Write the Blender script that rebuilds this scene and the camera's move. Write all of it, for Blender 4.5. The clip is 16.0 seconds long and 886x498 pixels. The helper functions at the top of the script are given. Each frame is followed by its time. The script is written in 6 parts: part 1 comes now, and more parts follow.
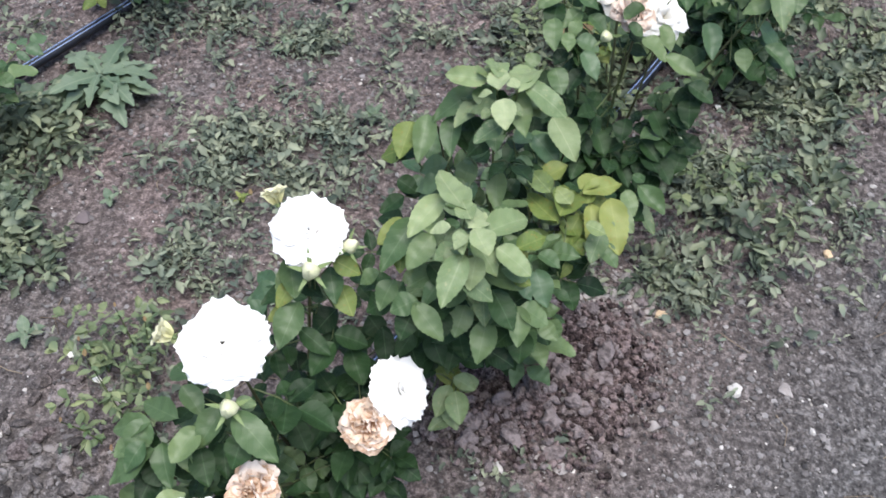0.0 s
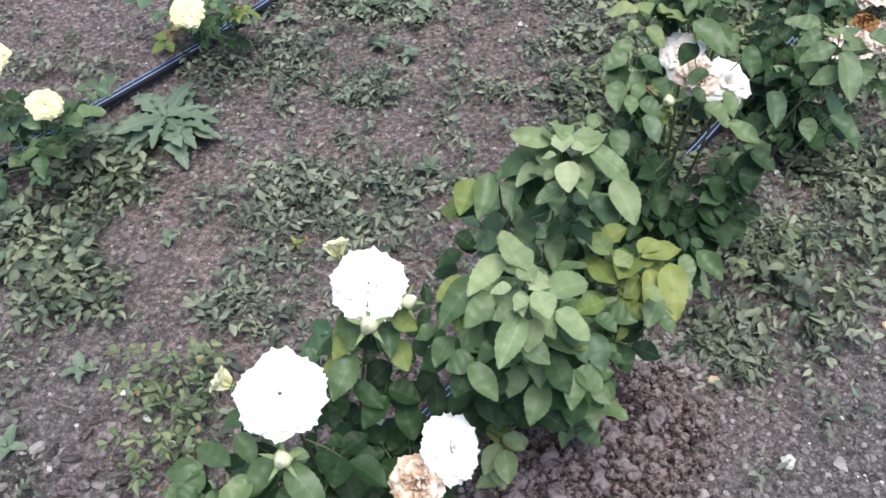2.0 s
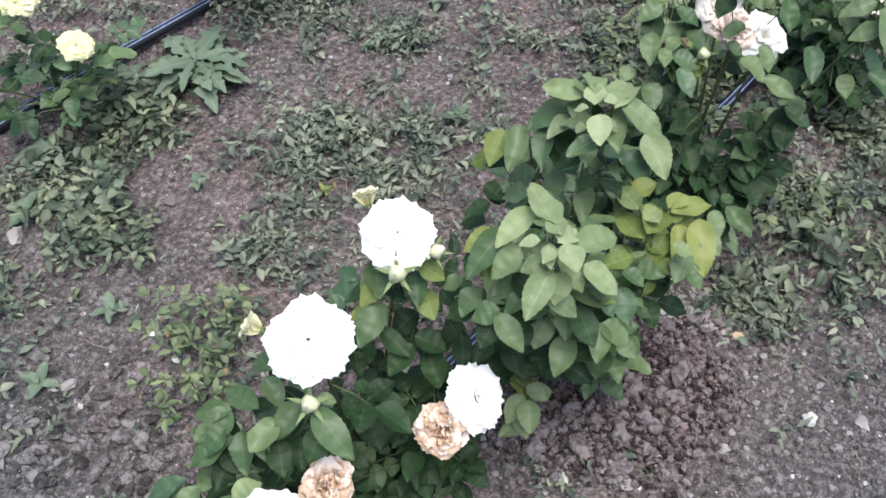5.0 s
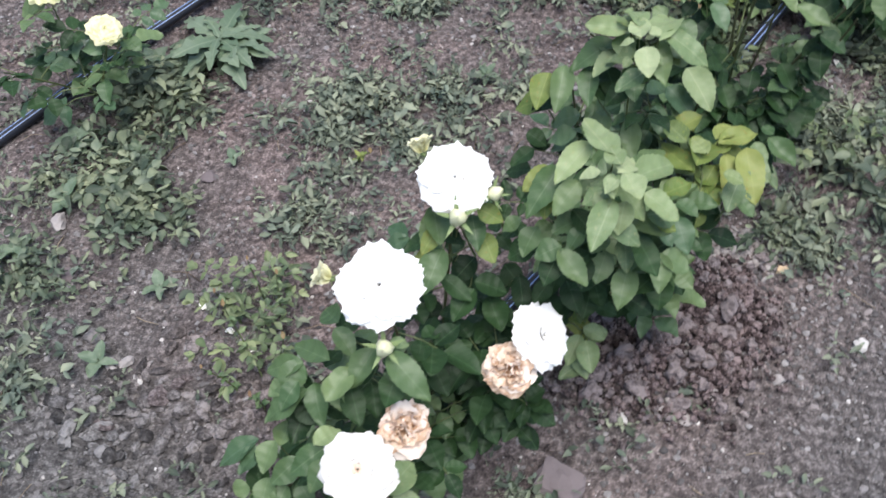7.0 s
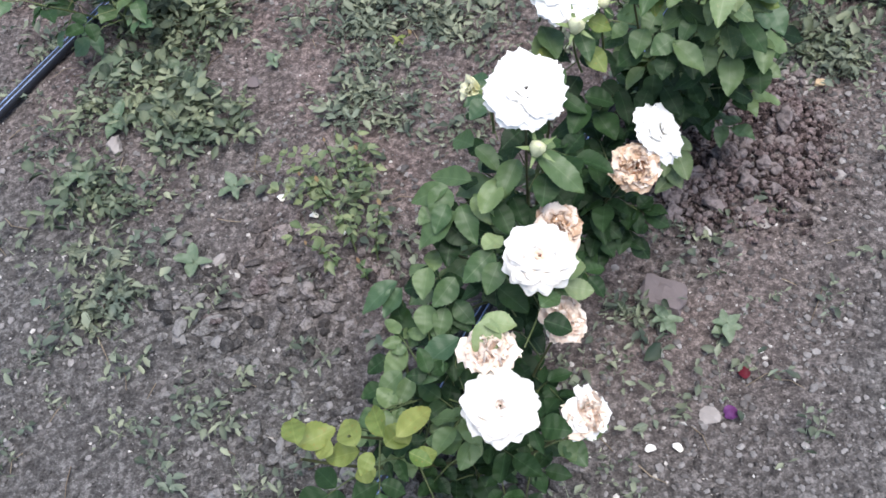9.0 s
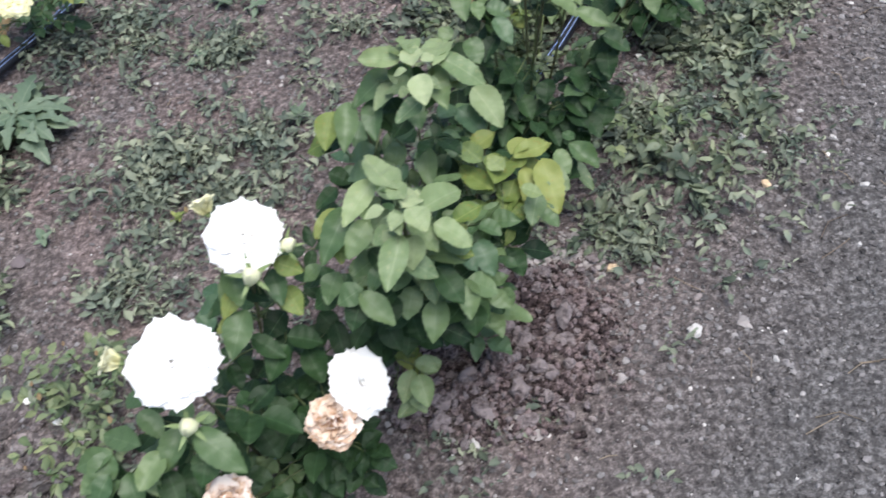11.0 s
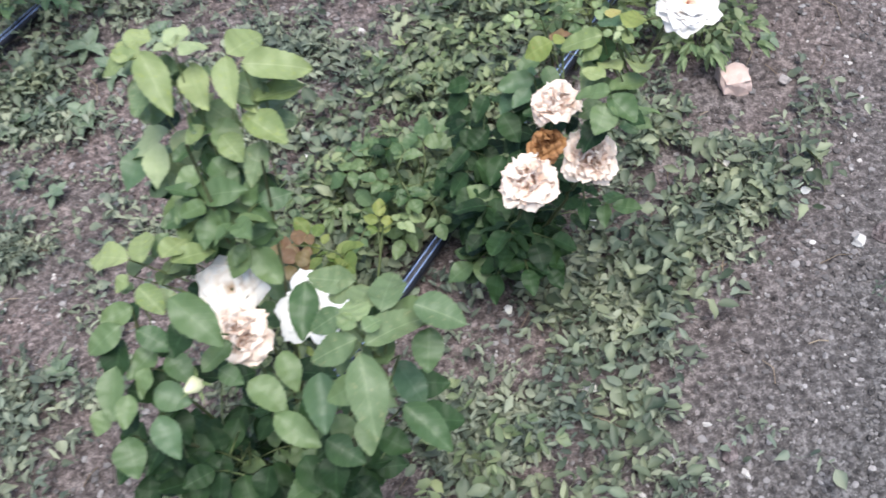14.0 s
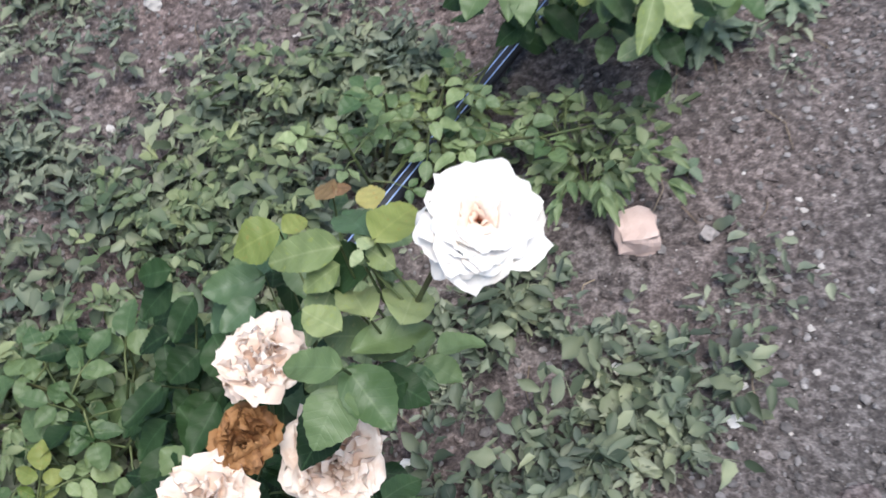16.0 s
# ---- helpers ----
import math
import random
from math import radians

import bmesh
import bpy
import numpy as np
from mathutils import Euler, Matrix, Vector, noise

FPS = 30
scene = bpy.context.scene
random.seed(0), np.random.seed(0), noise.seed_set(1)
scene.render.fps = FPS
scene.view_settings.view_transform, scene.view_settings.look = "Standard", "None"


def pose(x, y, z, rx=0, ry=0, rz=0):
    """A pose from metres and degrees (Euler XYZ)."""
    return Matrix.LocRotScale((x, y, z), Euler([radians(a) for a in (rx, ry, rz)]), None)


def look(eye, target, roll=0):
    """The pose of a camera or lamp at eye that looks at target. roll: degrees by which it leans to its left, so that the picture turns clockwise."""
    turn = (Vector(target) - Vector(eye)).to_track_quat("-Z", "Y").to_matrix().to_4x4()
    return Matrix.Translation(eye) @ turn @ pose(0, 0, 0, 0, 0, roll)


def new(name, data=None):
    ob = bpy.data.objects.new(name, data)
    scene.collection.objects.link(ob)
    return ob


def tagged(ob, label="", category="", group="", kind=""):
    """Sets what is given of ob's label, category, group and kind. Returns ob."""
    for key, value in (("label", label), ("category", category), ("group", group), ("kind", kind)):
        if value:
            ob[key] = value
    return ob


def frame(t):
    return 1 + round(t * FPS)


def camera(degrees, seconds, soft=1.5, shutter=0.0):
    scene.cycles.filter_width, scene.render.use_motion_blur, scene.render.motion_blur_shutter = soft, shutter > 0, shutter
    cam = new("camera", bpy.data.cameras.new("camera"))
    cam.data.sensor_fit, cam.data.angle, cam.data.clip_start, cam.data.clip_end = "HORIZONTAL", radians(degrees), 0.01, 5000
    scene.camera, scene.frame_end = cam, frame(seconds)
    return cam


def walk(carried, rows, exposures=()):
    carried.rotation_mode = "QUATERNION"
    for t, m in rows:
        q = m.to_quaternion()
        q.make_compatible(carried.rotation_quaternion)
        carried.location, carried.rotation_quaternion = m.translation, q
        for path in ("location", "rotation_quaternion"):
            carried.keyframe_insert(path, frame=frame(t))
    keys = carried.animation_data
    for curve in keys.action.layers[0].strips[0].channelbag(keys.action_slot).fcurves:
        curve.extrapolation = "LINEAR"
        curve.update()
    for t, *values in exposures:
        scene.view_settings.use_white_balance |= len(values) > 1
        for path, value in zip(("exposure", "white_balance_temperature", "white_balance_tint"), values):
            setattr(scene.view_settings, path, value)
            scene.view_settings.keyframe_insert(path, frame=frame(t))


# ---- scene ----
cam = camera(48.5, 16.0, soft=1.6, shutter=0.4)
PATH = [
    (0, (1.062, 0.95, 1.196), (0.971, 2.185, -0.375), -1.4),
    (0.5, (1.055, 0.95, 1.2), (0.925, 2.214, -0.345), -2.1),
    (1, (1.05, 0.943, 1.201), (0.902, 2.232, -0.322), -3.2),
    (1.5, (1.049, 0.951, 1.208), (0.898, 2.251, -0.304), -1.8),
    (2, (1.044, 0.957, 1.207), (0.864, 2.255, -0.305), -1.8),
    (2.5, (1.041, 0.962, 1.202), (0.83, 2.231, -0.329), -3.1),
    (3, (1.04, 0.968, 1.205), (0.847, 2.171, -0.381), -2.2),
    (3.5, (1.04, 0.969, 1.209), (0.841, 2.182, -0.369), -1.7),
    (4, (1.037, 0.964, 1.207), (0.822, 2.174, -0.371), -2.4),
    (4.2, (1.036, 0.961, 1.211), (0.832, 2.175, -0.365), -1.9),
    (6.3, (1.045, 0.953, 1.207), (0.763, 2.149, -0.371), -4.7),
    (6.5, (1.039, 0.944, 1.202), (0.752, 2.143, -0.373), -5.2),
    (7, (0.992, 0.911, 1.2), (0.76, 2.092, -0.398), -6.9),
    (7.5, (0.913, 0.868, 1.198), (0.753, 2.041, -0.415), -8.5),
    (8, (0.844, 0.817, 1.195), (0.781, 1.964, -0.442), -7.0),
    (8.2, (0.827, 0.794, 1.192), (0.757, 1.919, -0.46), -8.2),
    (8.7, (0.789, 0.756, 1.183), (0.708, 1.874, -0.473), -9.5),
    (9.2, (0.77, 0.746, 1.173), (0.676, 1.883, -0.469), -10.7),
    (9.7, (0.79, 0.767, 1.168), (0.687, 1.94, -0.449), -11.3),
    (10.3, (0.897, 0.838, 1.177), (0.802, 2.059, -0.404), -10.7),
    (10.5, (0.957, 0.873, 1.185), (0.881, 2.128, -0.371), -9.6),
    (11, (1.078, 0.947, 1.182), (1.073, 2.165, -0.405), -7.1),
    (11.5, (1.135, 1.023, 1.156), (1.083, 2.237, -0.432), -11.4),
    (12, (1.186, 1.205, 1.158), (1.237, 2.415, -0.433), -9.1),
    (12.5, (1.218, 1.338, 1.169), (1.293, 2.583, -0.394), -8.8),
    (13, (1.295, 1.408, 1.147), (1.237, 2.62, -0.443), -11.8),
    (13.5, (1.423, 1.492, 1.144), (1.303, 2.691, -0.452), -10.2),
    (14, (1.511, 1.563, 1.106), (1.294, 2.69, -0.532), -13.1),
    (14.5, (1.574, 1.703, 1.044), (1.4, 2.794, -0.623), -13.8),
    (15, (1.612, 1.84, 1.008), (1.544, 2.977, -0.635), -12.2),
    (15.5, (1.647, 1.939, 0.918), (1.613, 3.119, -0.696), -7.0),
    (16, (1.662, 2.005, 0.801), (1.546, 3.166, -0.822), -7.5),
]
walk(cam, [(t, look(eye, target, roll)) for t, eye, target, roll in PATH],
     [(0, 1.33), (8, 1.31), (10.8, 1.30), (11.5, 1.27), (12.1, 1.59), (12.6, 1.60), (13.6, 1.62), (14.5, 1.37), (15.0, 1.48), (15.5, 1.50), (16, 1.27)])

# ---- world, light ----
world = bpy.data.worlds.new("overcast_sky")
scene.world = world
world.use_nodes = True
wn = world.node_tree.nodes
sky = wn.new("ShaderNodeTexSky")
sky.sky_type, sky.sun_disc = "NISHITA", False
sky.sun_elevation, sky.sun_rotation = radians(75), radians(140)
sky.air_density, sky.dust_density, sky.ozone_density = 1.0, 2.0, 1.5
wn["Background"].inputs[1].default_value = 0.106
world.node_tree.links.new(sky.outputs[0], wn["Background"].inputs[0])
sun = new("sun", bpy.data.lights.new("sun", "SUN"))
sun.data.energy, sun.data.angle, sun.data.color = 2.15, radians(42), (1.0, 0.985, 0.965)
sun.matrix_world = look((0.25, -0.30, 1.5), (0, 0, 0))


# ---- materials ----
def material(name, rough=0.6, spec=0.4):
    m = bpy.data.materials.new(name)
    m.use_nodes = True
    nt = m.node_tree
    bsdf = nt.nodes["Principled BSDF"]
    bsdf.inputs["Roughness"].default_value = rough
    bsdf.inputs["Specular IOR Level"].default_value = spec
    return m, nt, bsdf


def node(nt, kind, **values):
    n = nt.nodes.new(kind)
    for k, v in values.items():
        n.inputs[k.replace("_", " ")].default_value = v
    return n


def noise_tex(nt, coord, scale, detail=4.0, rough=0.6):
    n = node(nt, "ShaderNodeTexNoise", Scale=scale, Detail=detail, Roughness=rough)
    nt.links.new(coord, n.inputs["Vector"])
    return n.outputs["Fac"]


def ramp(nt, fac, stops):
    r = nt.nodes.new("ShaderNodeValToRGB")
    e = r.color_ramp.elements
    while len(e) < len(stops):
        e.new(0.5)
    for k, (p, c) in zip(e, stops):
        k.position, k.color = p, (*c, 1)
    nt.links.new(fac, r.inputs[0])
    return r.outputs["Color"]


def mix(nt, fac, a, b, blend="MIX"):
    m = nt.nodes.new("ShaderNodeMix")
    m.data_type, m.blend_type = "RGBA", blend
    for value, key in ((fac, 0), (a, 6), (b, 7)):
        if isinstance(value, (int, float)):
            m.inputs[key].default_value = value
        elif isinstance(value, tuple):
            m.inputs[key].default_value = (*value, 1)
        else:
            nt.links.new(value, m.inputs[key])
    return m.outputs[2]


def calc(nt, op, a, b=0.0, c=None):
    m = nt.nodes.new("ShaderNodeMath")
    m.operation = op
    for n, v in enumerate((a, b) if c is None else (a, b, c)):
        if isinstance(v, (int, float)):
            m.inputs[n].default_value = v
        else:
            nt.links.new(v, m.inputs[n])
    return m.outputs[0]


def bump(nt, bsdf, height, strength=0.4, distance=0.002):
    b = node(nt, "ShaderNodeBump", Strength=strength, Distance=distance)
    nt.links.new(height, b.inputs["Height"])
    nt.links.new(b.outputs[0], bsdf.inputs["Normal"])


def coords(nt, kind="Object"):
    return nt.nodes.new("ShaderNodeTexCoord").outputs[kind]


def soil_material(name, dark, mid, light, bed, pieces=False, spread=0.13):
    """Crumbly soil: greyer where it is trodden beside the row, browner in the bed."""
    m, nt, bsdf = material(name, 0.95, 0.12)
    at = coords(nt)
    big = noise_tex(nt, at, 4.2, 5, 0.6)
    grain = noise_tex(nt, at, 100, 5, 0.62)
    fine = noise_tex(nt, at, 330, 3, 0.6)
    lumps = noise_tex(nt, at, 26, 3, 0.6)
    tone = calc(nt, "ADD", calc(nt, "MULTIPLY", grain, 0.60), calc(nt, "MULTIPLY", fine, 0.32))
    tone = calc(nt, "ADD", tone, calc(nt, "MULTIPLY", lumps, 0.08))
    if pieces:
        isle = nt.nodes.new("ShaderNodeNewGeometry").outputs["Random Per Island"]
        tone = calc(nt, "ADD", tone, calc(nt, "MULTIPLY", calc(nt, "SUBTRACT", isle, 0.45), 0.25))
    col = ramp(nt, tone, [(0.5 - spread, dark), (0.5, mid), (0.5 + spread, light)])
    place = nt.nodes.new("ShaderNodeSeparateXYZ")
    nt.links.new(at, place.inputs[0])
    across = calc(nt, "SUBTRACT", calc(nt, "MULTIPLY", place.outputs[0], 0.831), calc(nt, "MULTIPLY", place.outputs[1], 0.556))
    across = calc(nt, "ADD", across, calc(nt, "MULTIPLY", calc(nt, "SUBTRACT", big, 0.5), 0.45))
    in_bed = ramp(nt, calc(nt, "MULTIPLY_ADD", across, -1.6, 0.90), [(0.25, (0, 0, 0)), (0.75, (1, 1, 1))])
    along = calc(nt, "ADD", calc(nt, "MULTIPLY", place.outputs[0], 0.556), calc(nt, "MULTIPLY", place.outputs[1], 0.831))
    in_bed = mix(nt, 1.0, in_bed, ramp(nt, calc(nt, "SUBTRACT", along, 1.1), [(0.30, (0, 0, 0)), (0.62, (1, 1, 1))]), "MULTIPLY")
    far = calc(nt, "MAXIMUM", calc(nt, "MULTIPLY_ADD", along, 0.5, -1.65), calc(nt, "MULTIPLY_ADD", across, -0.5, -0.95))
    far = calc(nt, "ADD", far, calc(nt, "MULTIPLY", calc(nt, "SUBTRACT", big, 0.5), 0.5))
    in_bed = mix(nt, 1.0, in_bed, ramp(nt, far, [(0.05, (1, 1, 1)), (0.55, (0, 0, 0))]), "MULTIPLY")
    patch = ramp(nt, big, [(0.38, (0.4, 0.4, 0.4)), (0.62, (1, 1, 1))])
    col = mix(nt, calc(nt, "MULTIPLY", in_bed, patch), col, mix(nt, 1.0, col, bed, "MULTIPLY"))
    nt.links.new(col, bsdf.inputs["Base Color"])
    bump(nt, bsdf, calc(nt, "ADD", grain, calc(nt, "MULTIPLY", fine, 0.4)), 1.0, 0.0055)
    return m


BED = (1.46, 1.20, 1.15)
SOIL = soil_material("soil", (0.026, 0.0246, 0.0246), (0.073, 0.0688, 0.0682), (0.182, 0.175, 0.173), BED)
CLOD = soil_material("crumbled_soil", (0.020, 0.0155, 0.0152), (0.072, 0.0575, 0.0575), (0.185, 0.156, 0.155), (1.05, 0.93, 0.92), True)
CRUMB = soil_material("trodden_crumbs", (0.032, 0.0303, 0.0302), (0.083, 0.0786, 0.0778), (0.198, 0.190, 0.188), BED, True)


def stone_material(name, stops, scale=40):
    m, nt, bsdf = material(name, 0.85, 0.3)
    at = coords(nt)
    f = noise_tex(nt, at, scale, 6, 0.65)
    isle = nt.nodes.new("ShaderNodeNewGeometry").outputs["Random Per Island"]
    col = ramp(nt, calc(nt, "ADD", calc(nt, "MULTIPLY", f, 0.5), calc(nt, "MULTIPLY", isle, 0.5)), stops)
    nt.links.new(col, bsdf.inputs["Base Color"])
    bump(nt, bsdf, f, 0.5, 0.002)
    return m


GRIT = stone_material("grit", [(0.2, (0.040, 0.036, 0.036)), (0.5, (0.104, 0.096, 0.095)), (0.75, (0.225, 0.212, 0.209)), (0.88, (0.40, 0.38, 0.36))], 120)
PALE = stone_material("pale_chips", [(0.2, (0.27, 0.25, 0.23)), (0.6, (0.40, 0.375, 0.355)), (0.9, (0.58, 0.57, 0.55))], 120)
WHITE_STONE = stone_material("white_stone", [(0.25, (0.25, 0.235, 0.22)), (0.7, (0.46, 0.44, 0.42))])
PINK_STONE = stone_material("pink_stone", [(0.25, (0.26, 0.17, 0.13)), (0.5, (0.39, 0.285, 0.25)), (0.75, (0.49, 0.385, 0.345))])
GREY_STONE = stone_material("grey_stone", [(0.25, (0.16, 0.14, 0.135)), (0.7, (0.30, 0.275, 0.265))])
MAUVE_STONE = stone_material("mauve_stone", [(0.25, (0.078, 0.064, 0.066)), (0.7, (0.135, 0.112, 0.115))])
OCHRE_STONE = stone_material("ochre_stone", [(0.25, (0.36, 0.25, 0.15)), (0.7, (0.55, 0.42, 0.28))])


def leaf_material(name, low, high, rib, rough=0.5, spec=0.45, island=False, sheer=0.22, worn=None):
    m, nt, bsdf = material(name, rough, spec)
    at = coords(nt)
    if island:
        rnd = nt.nodes.new("ShaderNodeNewGeometry").outputs["Random Per Island"]
    else:
        rnd = nt.nodes.new("ShaderNodeObjectInfo").outputs["Random"]
    col = mix(nt, rnd, low, high)
    if island:
        blot = noise_tex(nt, at, 160, 3)
        plant = ramp(nt, noise_tex(nt, at, 17, 2), [(0.36, (0, 0, 0)), (0.62, (1, 1, 1))])
        col = mix(nt, plant, mix(nt, 1.0, col, (0.60, 0.67, 0.66), "MULTIPLY"), mix(nt, 1.0, col, (1.24, 1.18, 1.04), "MULTIPLY"))
        col = mix(nt, calc(nt, "MULTIPLY", blot, 0.5), col, mix(nt, 0.6, col, (0.6, 0.7, 0.6), "MULTIPLY"))
        nt.links.new(col, bsdf.inputs["Base Color"])
        bump(nt, bsdf, blot, 0.3, 0.001)
    else:
        sep = nt.nodes.new("ShaderNodeSeparateXYZ")
        nt.links.new(at, sep.inputs[0])
        side = calc(nt, "ABSOLUTE", sep.outputs[0])
        slant = calc(nt, "MULTIPLY", calc(nt, "SUBTRACT", sep.outputs[1], calc(nt, "MULTIPLY", side, 0.75)), 7.5)
        vein = calc(nt, "ABSOLUTE", calc(nt, "SUBTRACT", calc(nt, "FRACT", slant), 0.5))
        vein = ramp(nt, vein, [(0.0, (1, 1, 1)), (0.13, (0, 0, 0))])
        mid = ramp(nt, side, [(0.008, (1, 1, 1)), (0.022, (0, 0, 0))])
        blot = noise_tex(nt, at, 3.5, 3)
        col = mix(nt, ramp(nt, blot, [(0.35, (0, 0, 0)), (0.65, (0.5, 0.5, 0.5))]), col, mix(nt, 0.8, col, (0.62, 0.76, 0.56), "MULTIPLY"))
        rim = ramp(nt, noise_tex(nt, at, 1.6, 2), [(0.5, (0, 0, 0)), (0.78, (0.45, 0.45, 0.45))])
        col = mix(nt, rim, col, mix(nt, 1.0, col, (1.38, 1.28, 1.1), "MULTIPLY"))
        if worn:
            spots = ramp(nt, noise_tex(nt, at, 9, 2), [(0.60, (0, 0, 0)), (0.70, (1, 1, 1))])
            col = mix(nt, calc(nt, "MULTIPLY", spots, 0.5), col, worn)
        col = mix(nt, calc(nt, "MULTIPLY", vein, 0.10), col, rib)
        col = mix(nt, calc(nt, "MULTIPLY", mid, 0.30), col, rib)
        nt.links.new(col, bsdf.inputs["Base Color"])
        quilt = noise_tex(nt, at, 16, 2)
        lift = calc(nt, "SUBTRACT", calc(nt, "MULTIPLY", quilt, 0.6), calc(nt, "MULTIPLY", vein, 0.35))
        bump(nt, bsdf, lift, 0.22, 0.0016)
        nt.links.new(calc(nt, "ADD", calc(nt, "MULTIPLY", quilt, 0.2), rough - 0.10), bsdf.inputs["Roughness"])
    glow = nt.nodes.new("ShaderNodeBsdfTranslucent")
    nt.links.new(mix(nt, 1.0, col, (1.15, 1.15, 0.6), "MULTIPLY"), glow.inputs[0])
    both = nt.nodes.new("ShaderNodeMixShader")
    both.inputs[0].default_value = sheer
    nt.links.new(bsdf.outputs[0], both.inputs[1])
    nt.links.new(glow.outputs[0], both.inputs[2])
    nt.links.new(both.outputs[0], nt.nodes["Material Output"].inputs[0])
    return m


LEAF = {
    # dark green leaf, darkened further to carry the shade inside the bushes
    "shaded": leaf_material("leaf_shaded_green", (0.008, 0.022, 0.008), (0.027, 0.059, 0.020), (0.07, 0.13, 0.06), 0.52, 0.22, sheer=0.16),
    "green": leaf_material("leaf_green", (0.046, 0.090, 0.035), (0.134, 0.187, 0.083), (0.15, 0.21, 0.11), 0.48, 0.42),
    "young": leaf_material("leaf_young_green", (0.124, 0.180, 0.083), (0.245, 0.301, 0.151), (0.28, 0.32, 0.19), 0.50, 0.40, worn=(0.28, 0.27, 0.14)),
    "tip": leaf_material("leaf_pale_tip", (0.190, 0.242, 0.124), (0.31, 0.355, 0.205), (0.35, 0.37, 0.22), 0.55, 0.3),
    "sage": leaf_material("leaf_sage_green", (0.084, 0.133, 0.065), (0.172, 0.218, 0.112), (0.24, 0.29, 0.17), 0.50, 0.36, worn=(0.24, 0.24, 0.13)),
    "fresh": leaf_material("leaf_fresh_pale_green", (0.142, 0.190, 0.077), (0.255, 0.295, 0.139), (0.33, 0.37, 0.20), 0.52, 0.34, worn=(0.26, 0.30, 0.06)),
    "lime": leaf_material("leaf_yellow_green", (0.088, 0.142, 0.034), (0.225, 0.250, 0.078), (0.28, 0.30, 0.10), 0.54, 0.30, worn=(0.25, 0.15, 0.04)),
    "gold": leaf_material("leaf_yellow", (0.30, 0.265, 0.07), (0.36, 0.32, 0.13), (0.36, 0.33, 0.12), 0.55, worn=(0.30, 0.13, 0.03)),
    "blue": leaf_material("leaf_blue_green", (0.046, 0.093, 0.046), (0.096, 0.151, 0.078), (0.11, 0.17, 0.11), 0.46, 0.40),
    "red": leaf_material("leaf_reddish", (0.18, 0.098, 0.05), (0.20, 0.15, 0.065), (0.22, 0.14, 0.08), 0.5),
}
WEED = leaf_material("weed_leaf", (0.046, 0.061, 0.049), (0.212, 0.238, 0.192), (0, 0, 0), 0.6, 0.30, island=True, sheer=0.10)
HERB = leaf_material("herb_leaf", (0.038, 0.056, 0.039), (0.190, 0.218, 0.156), (0, 0, 0), 0.55, 0.32, island=True, sheer=0.12)
FEATHER = leaf_material("feathered_weed_leaf", (0.066, 0.098, 0.050), (0.182, 0.216, 0.124), (0, 0, 0), 0.55, 0.32, island=True, sheer=0.12)
STRAW = stone_material("dry_stems", [(0.2, (0.10, 0.07, 0.05)), (0.8, (0.26, 0.21, 0.15))], 60)


def plain(name, low, high, scale=60, rough=0.6, spec=0.4):
    m, nt, bsdf = material(name, rough, spec)
    f = noise_tex(nt, coords(nt), scale, 4)
    nt.links.new(ramp(nt, f, [(0.35, low), (0.65, high)]), bsdf.inputs["Base Color"])
    bump(nt, bsdf, f, 0.25, 0.001)
    return m


STEM = plain("green_stem", (0.050, 0.075, 0.025), (0.095, 0.115, 0.042))
CANE = plain("brown_green_cane", (0.055, 0.055, 0.024), (0.085, 0.095, 0.040))
CALYX = plain("green_calyx", (0.10, 0.16, 0.06), (0.18, 0.22, 0.09))
PIPE = plain("black_polyethylene", (0.009, 0.010, 0.014), (0.015, 0.017, 0.024), 30, 0.42, 0.35)
# sky highlight on the hose, put into colour as pale blue
GLINT = plain("pale_blue_glint", (0.14, 0.21, 0.40), (0.24, 0.32, 0.50), 80, 0.45)


def petal_material(name, inner, outer, stain, amount, scale=3.0, sheer=0.25):
    m, nt, bsdf = material(name, 0.6, 0.25)
    at = coords(nt)
    sep = nt.nodes.new("ShaderNodeSeparateXYZ")
    nt.links.new(at, sep.inputs[0])
    col = mix(nt, ramp(nt, sep.outputs[1], [(0.1, (0, 0, 0)), (0.7, (1, 1, 1))]), inner, outer)
    f = noise_tex(nt, at, scale, 5, 0.65)
    rnd = nt.nodes.new("ShaderNodeObjectInfo").outputs["Random"]
    f = calc(nt, "ADD", f, calc(nt, "MULTIPLY", calc(nt, "SUBTRACT", rnd, 0.5), 0.3))
    spot = ramp(nt, f, [(0.44, (0, 0, 0)), (0.64, (1, 1, 1))])
    col = mix(nt, calc(nt, "MULTIPLY", spot, amount), col, stain)
    nt.links.new(col, bsdf.inputs["Base Color"])
    bump(nt, bsdf, noise_tex(nt, at, 9, 3), 0.25, 0.002)
    glow = nt.nodes.new("ShaderNodeBsdfTranslucent")
    nt.links.new(col, glow.inputs[0])
    both = nt.nodes.new("ShaderNodeMixShader")
    both.inputs[0].default_value = sheer
    nt.links.new(bsdf.outputs[0], both.inputs[1])
    nt.links.new(glow.outputs[0], both.inputs[2])
    nt.links.new(both.outputs[0], nt.nodes["Material Output"].inputs[0])
    return m


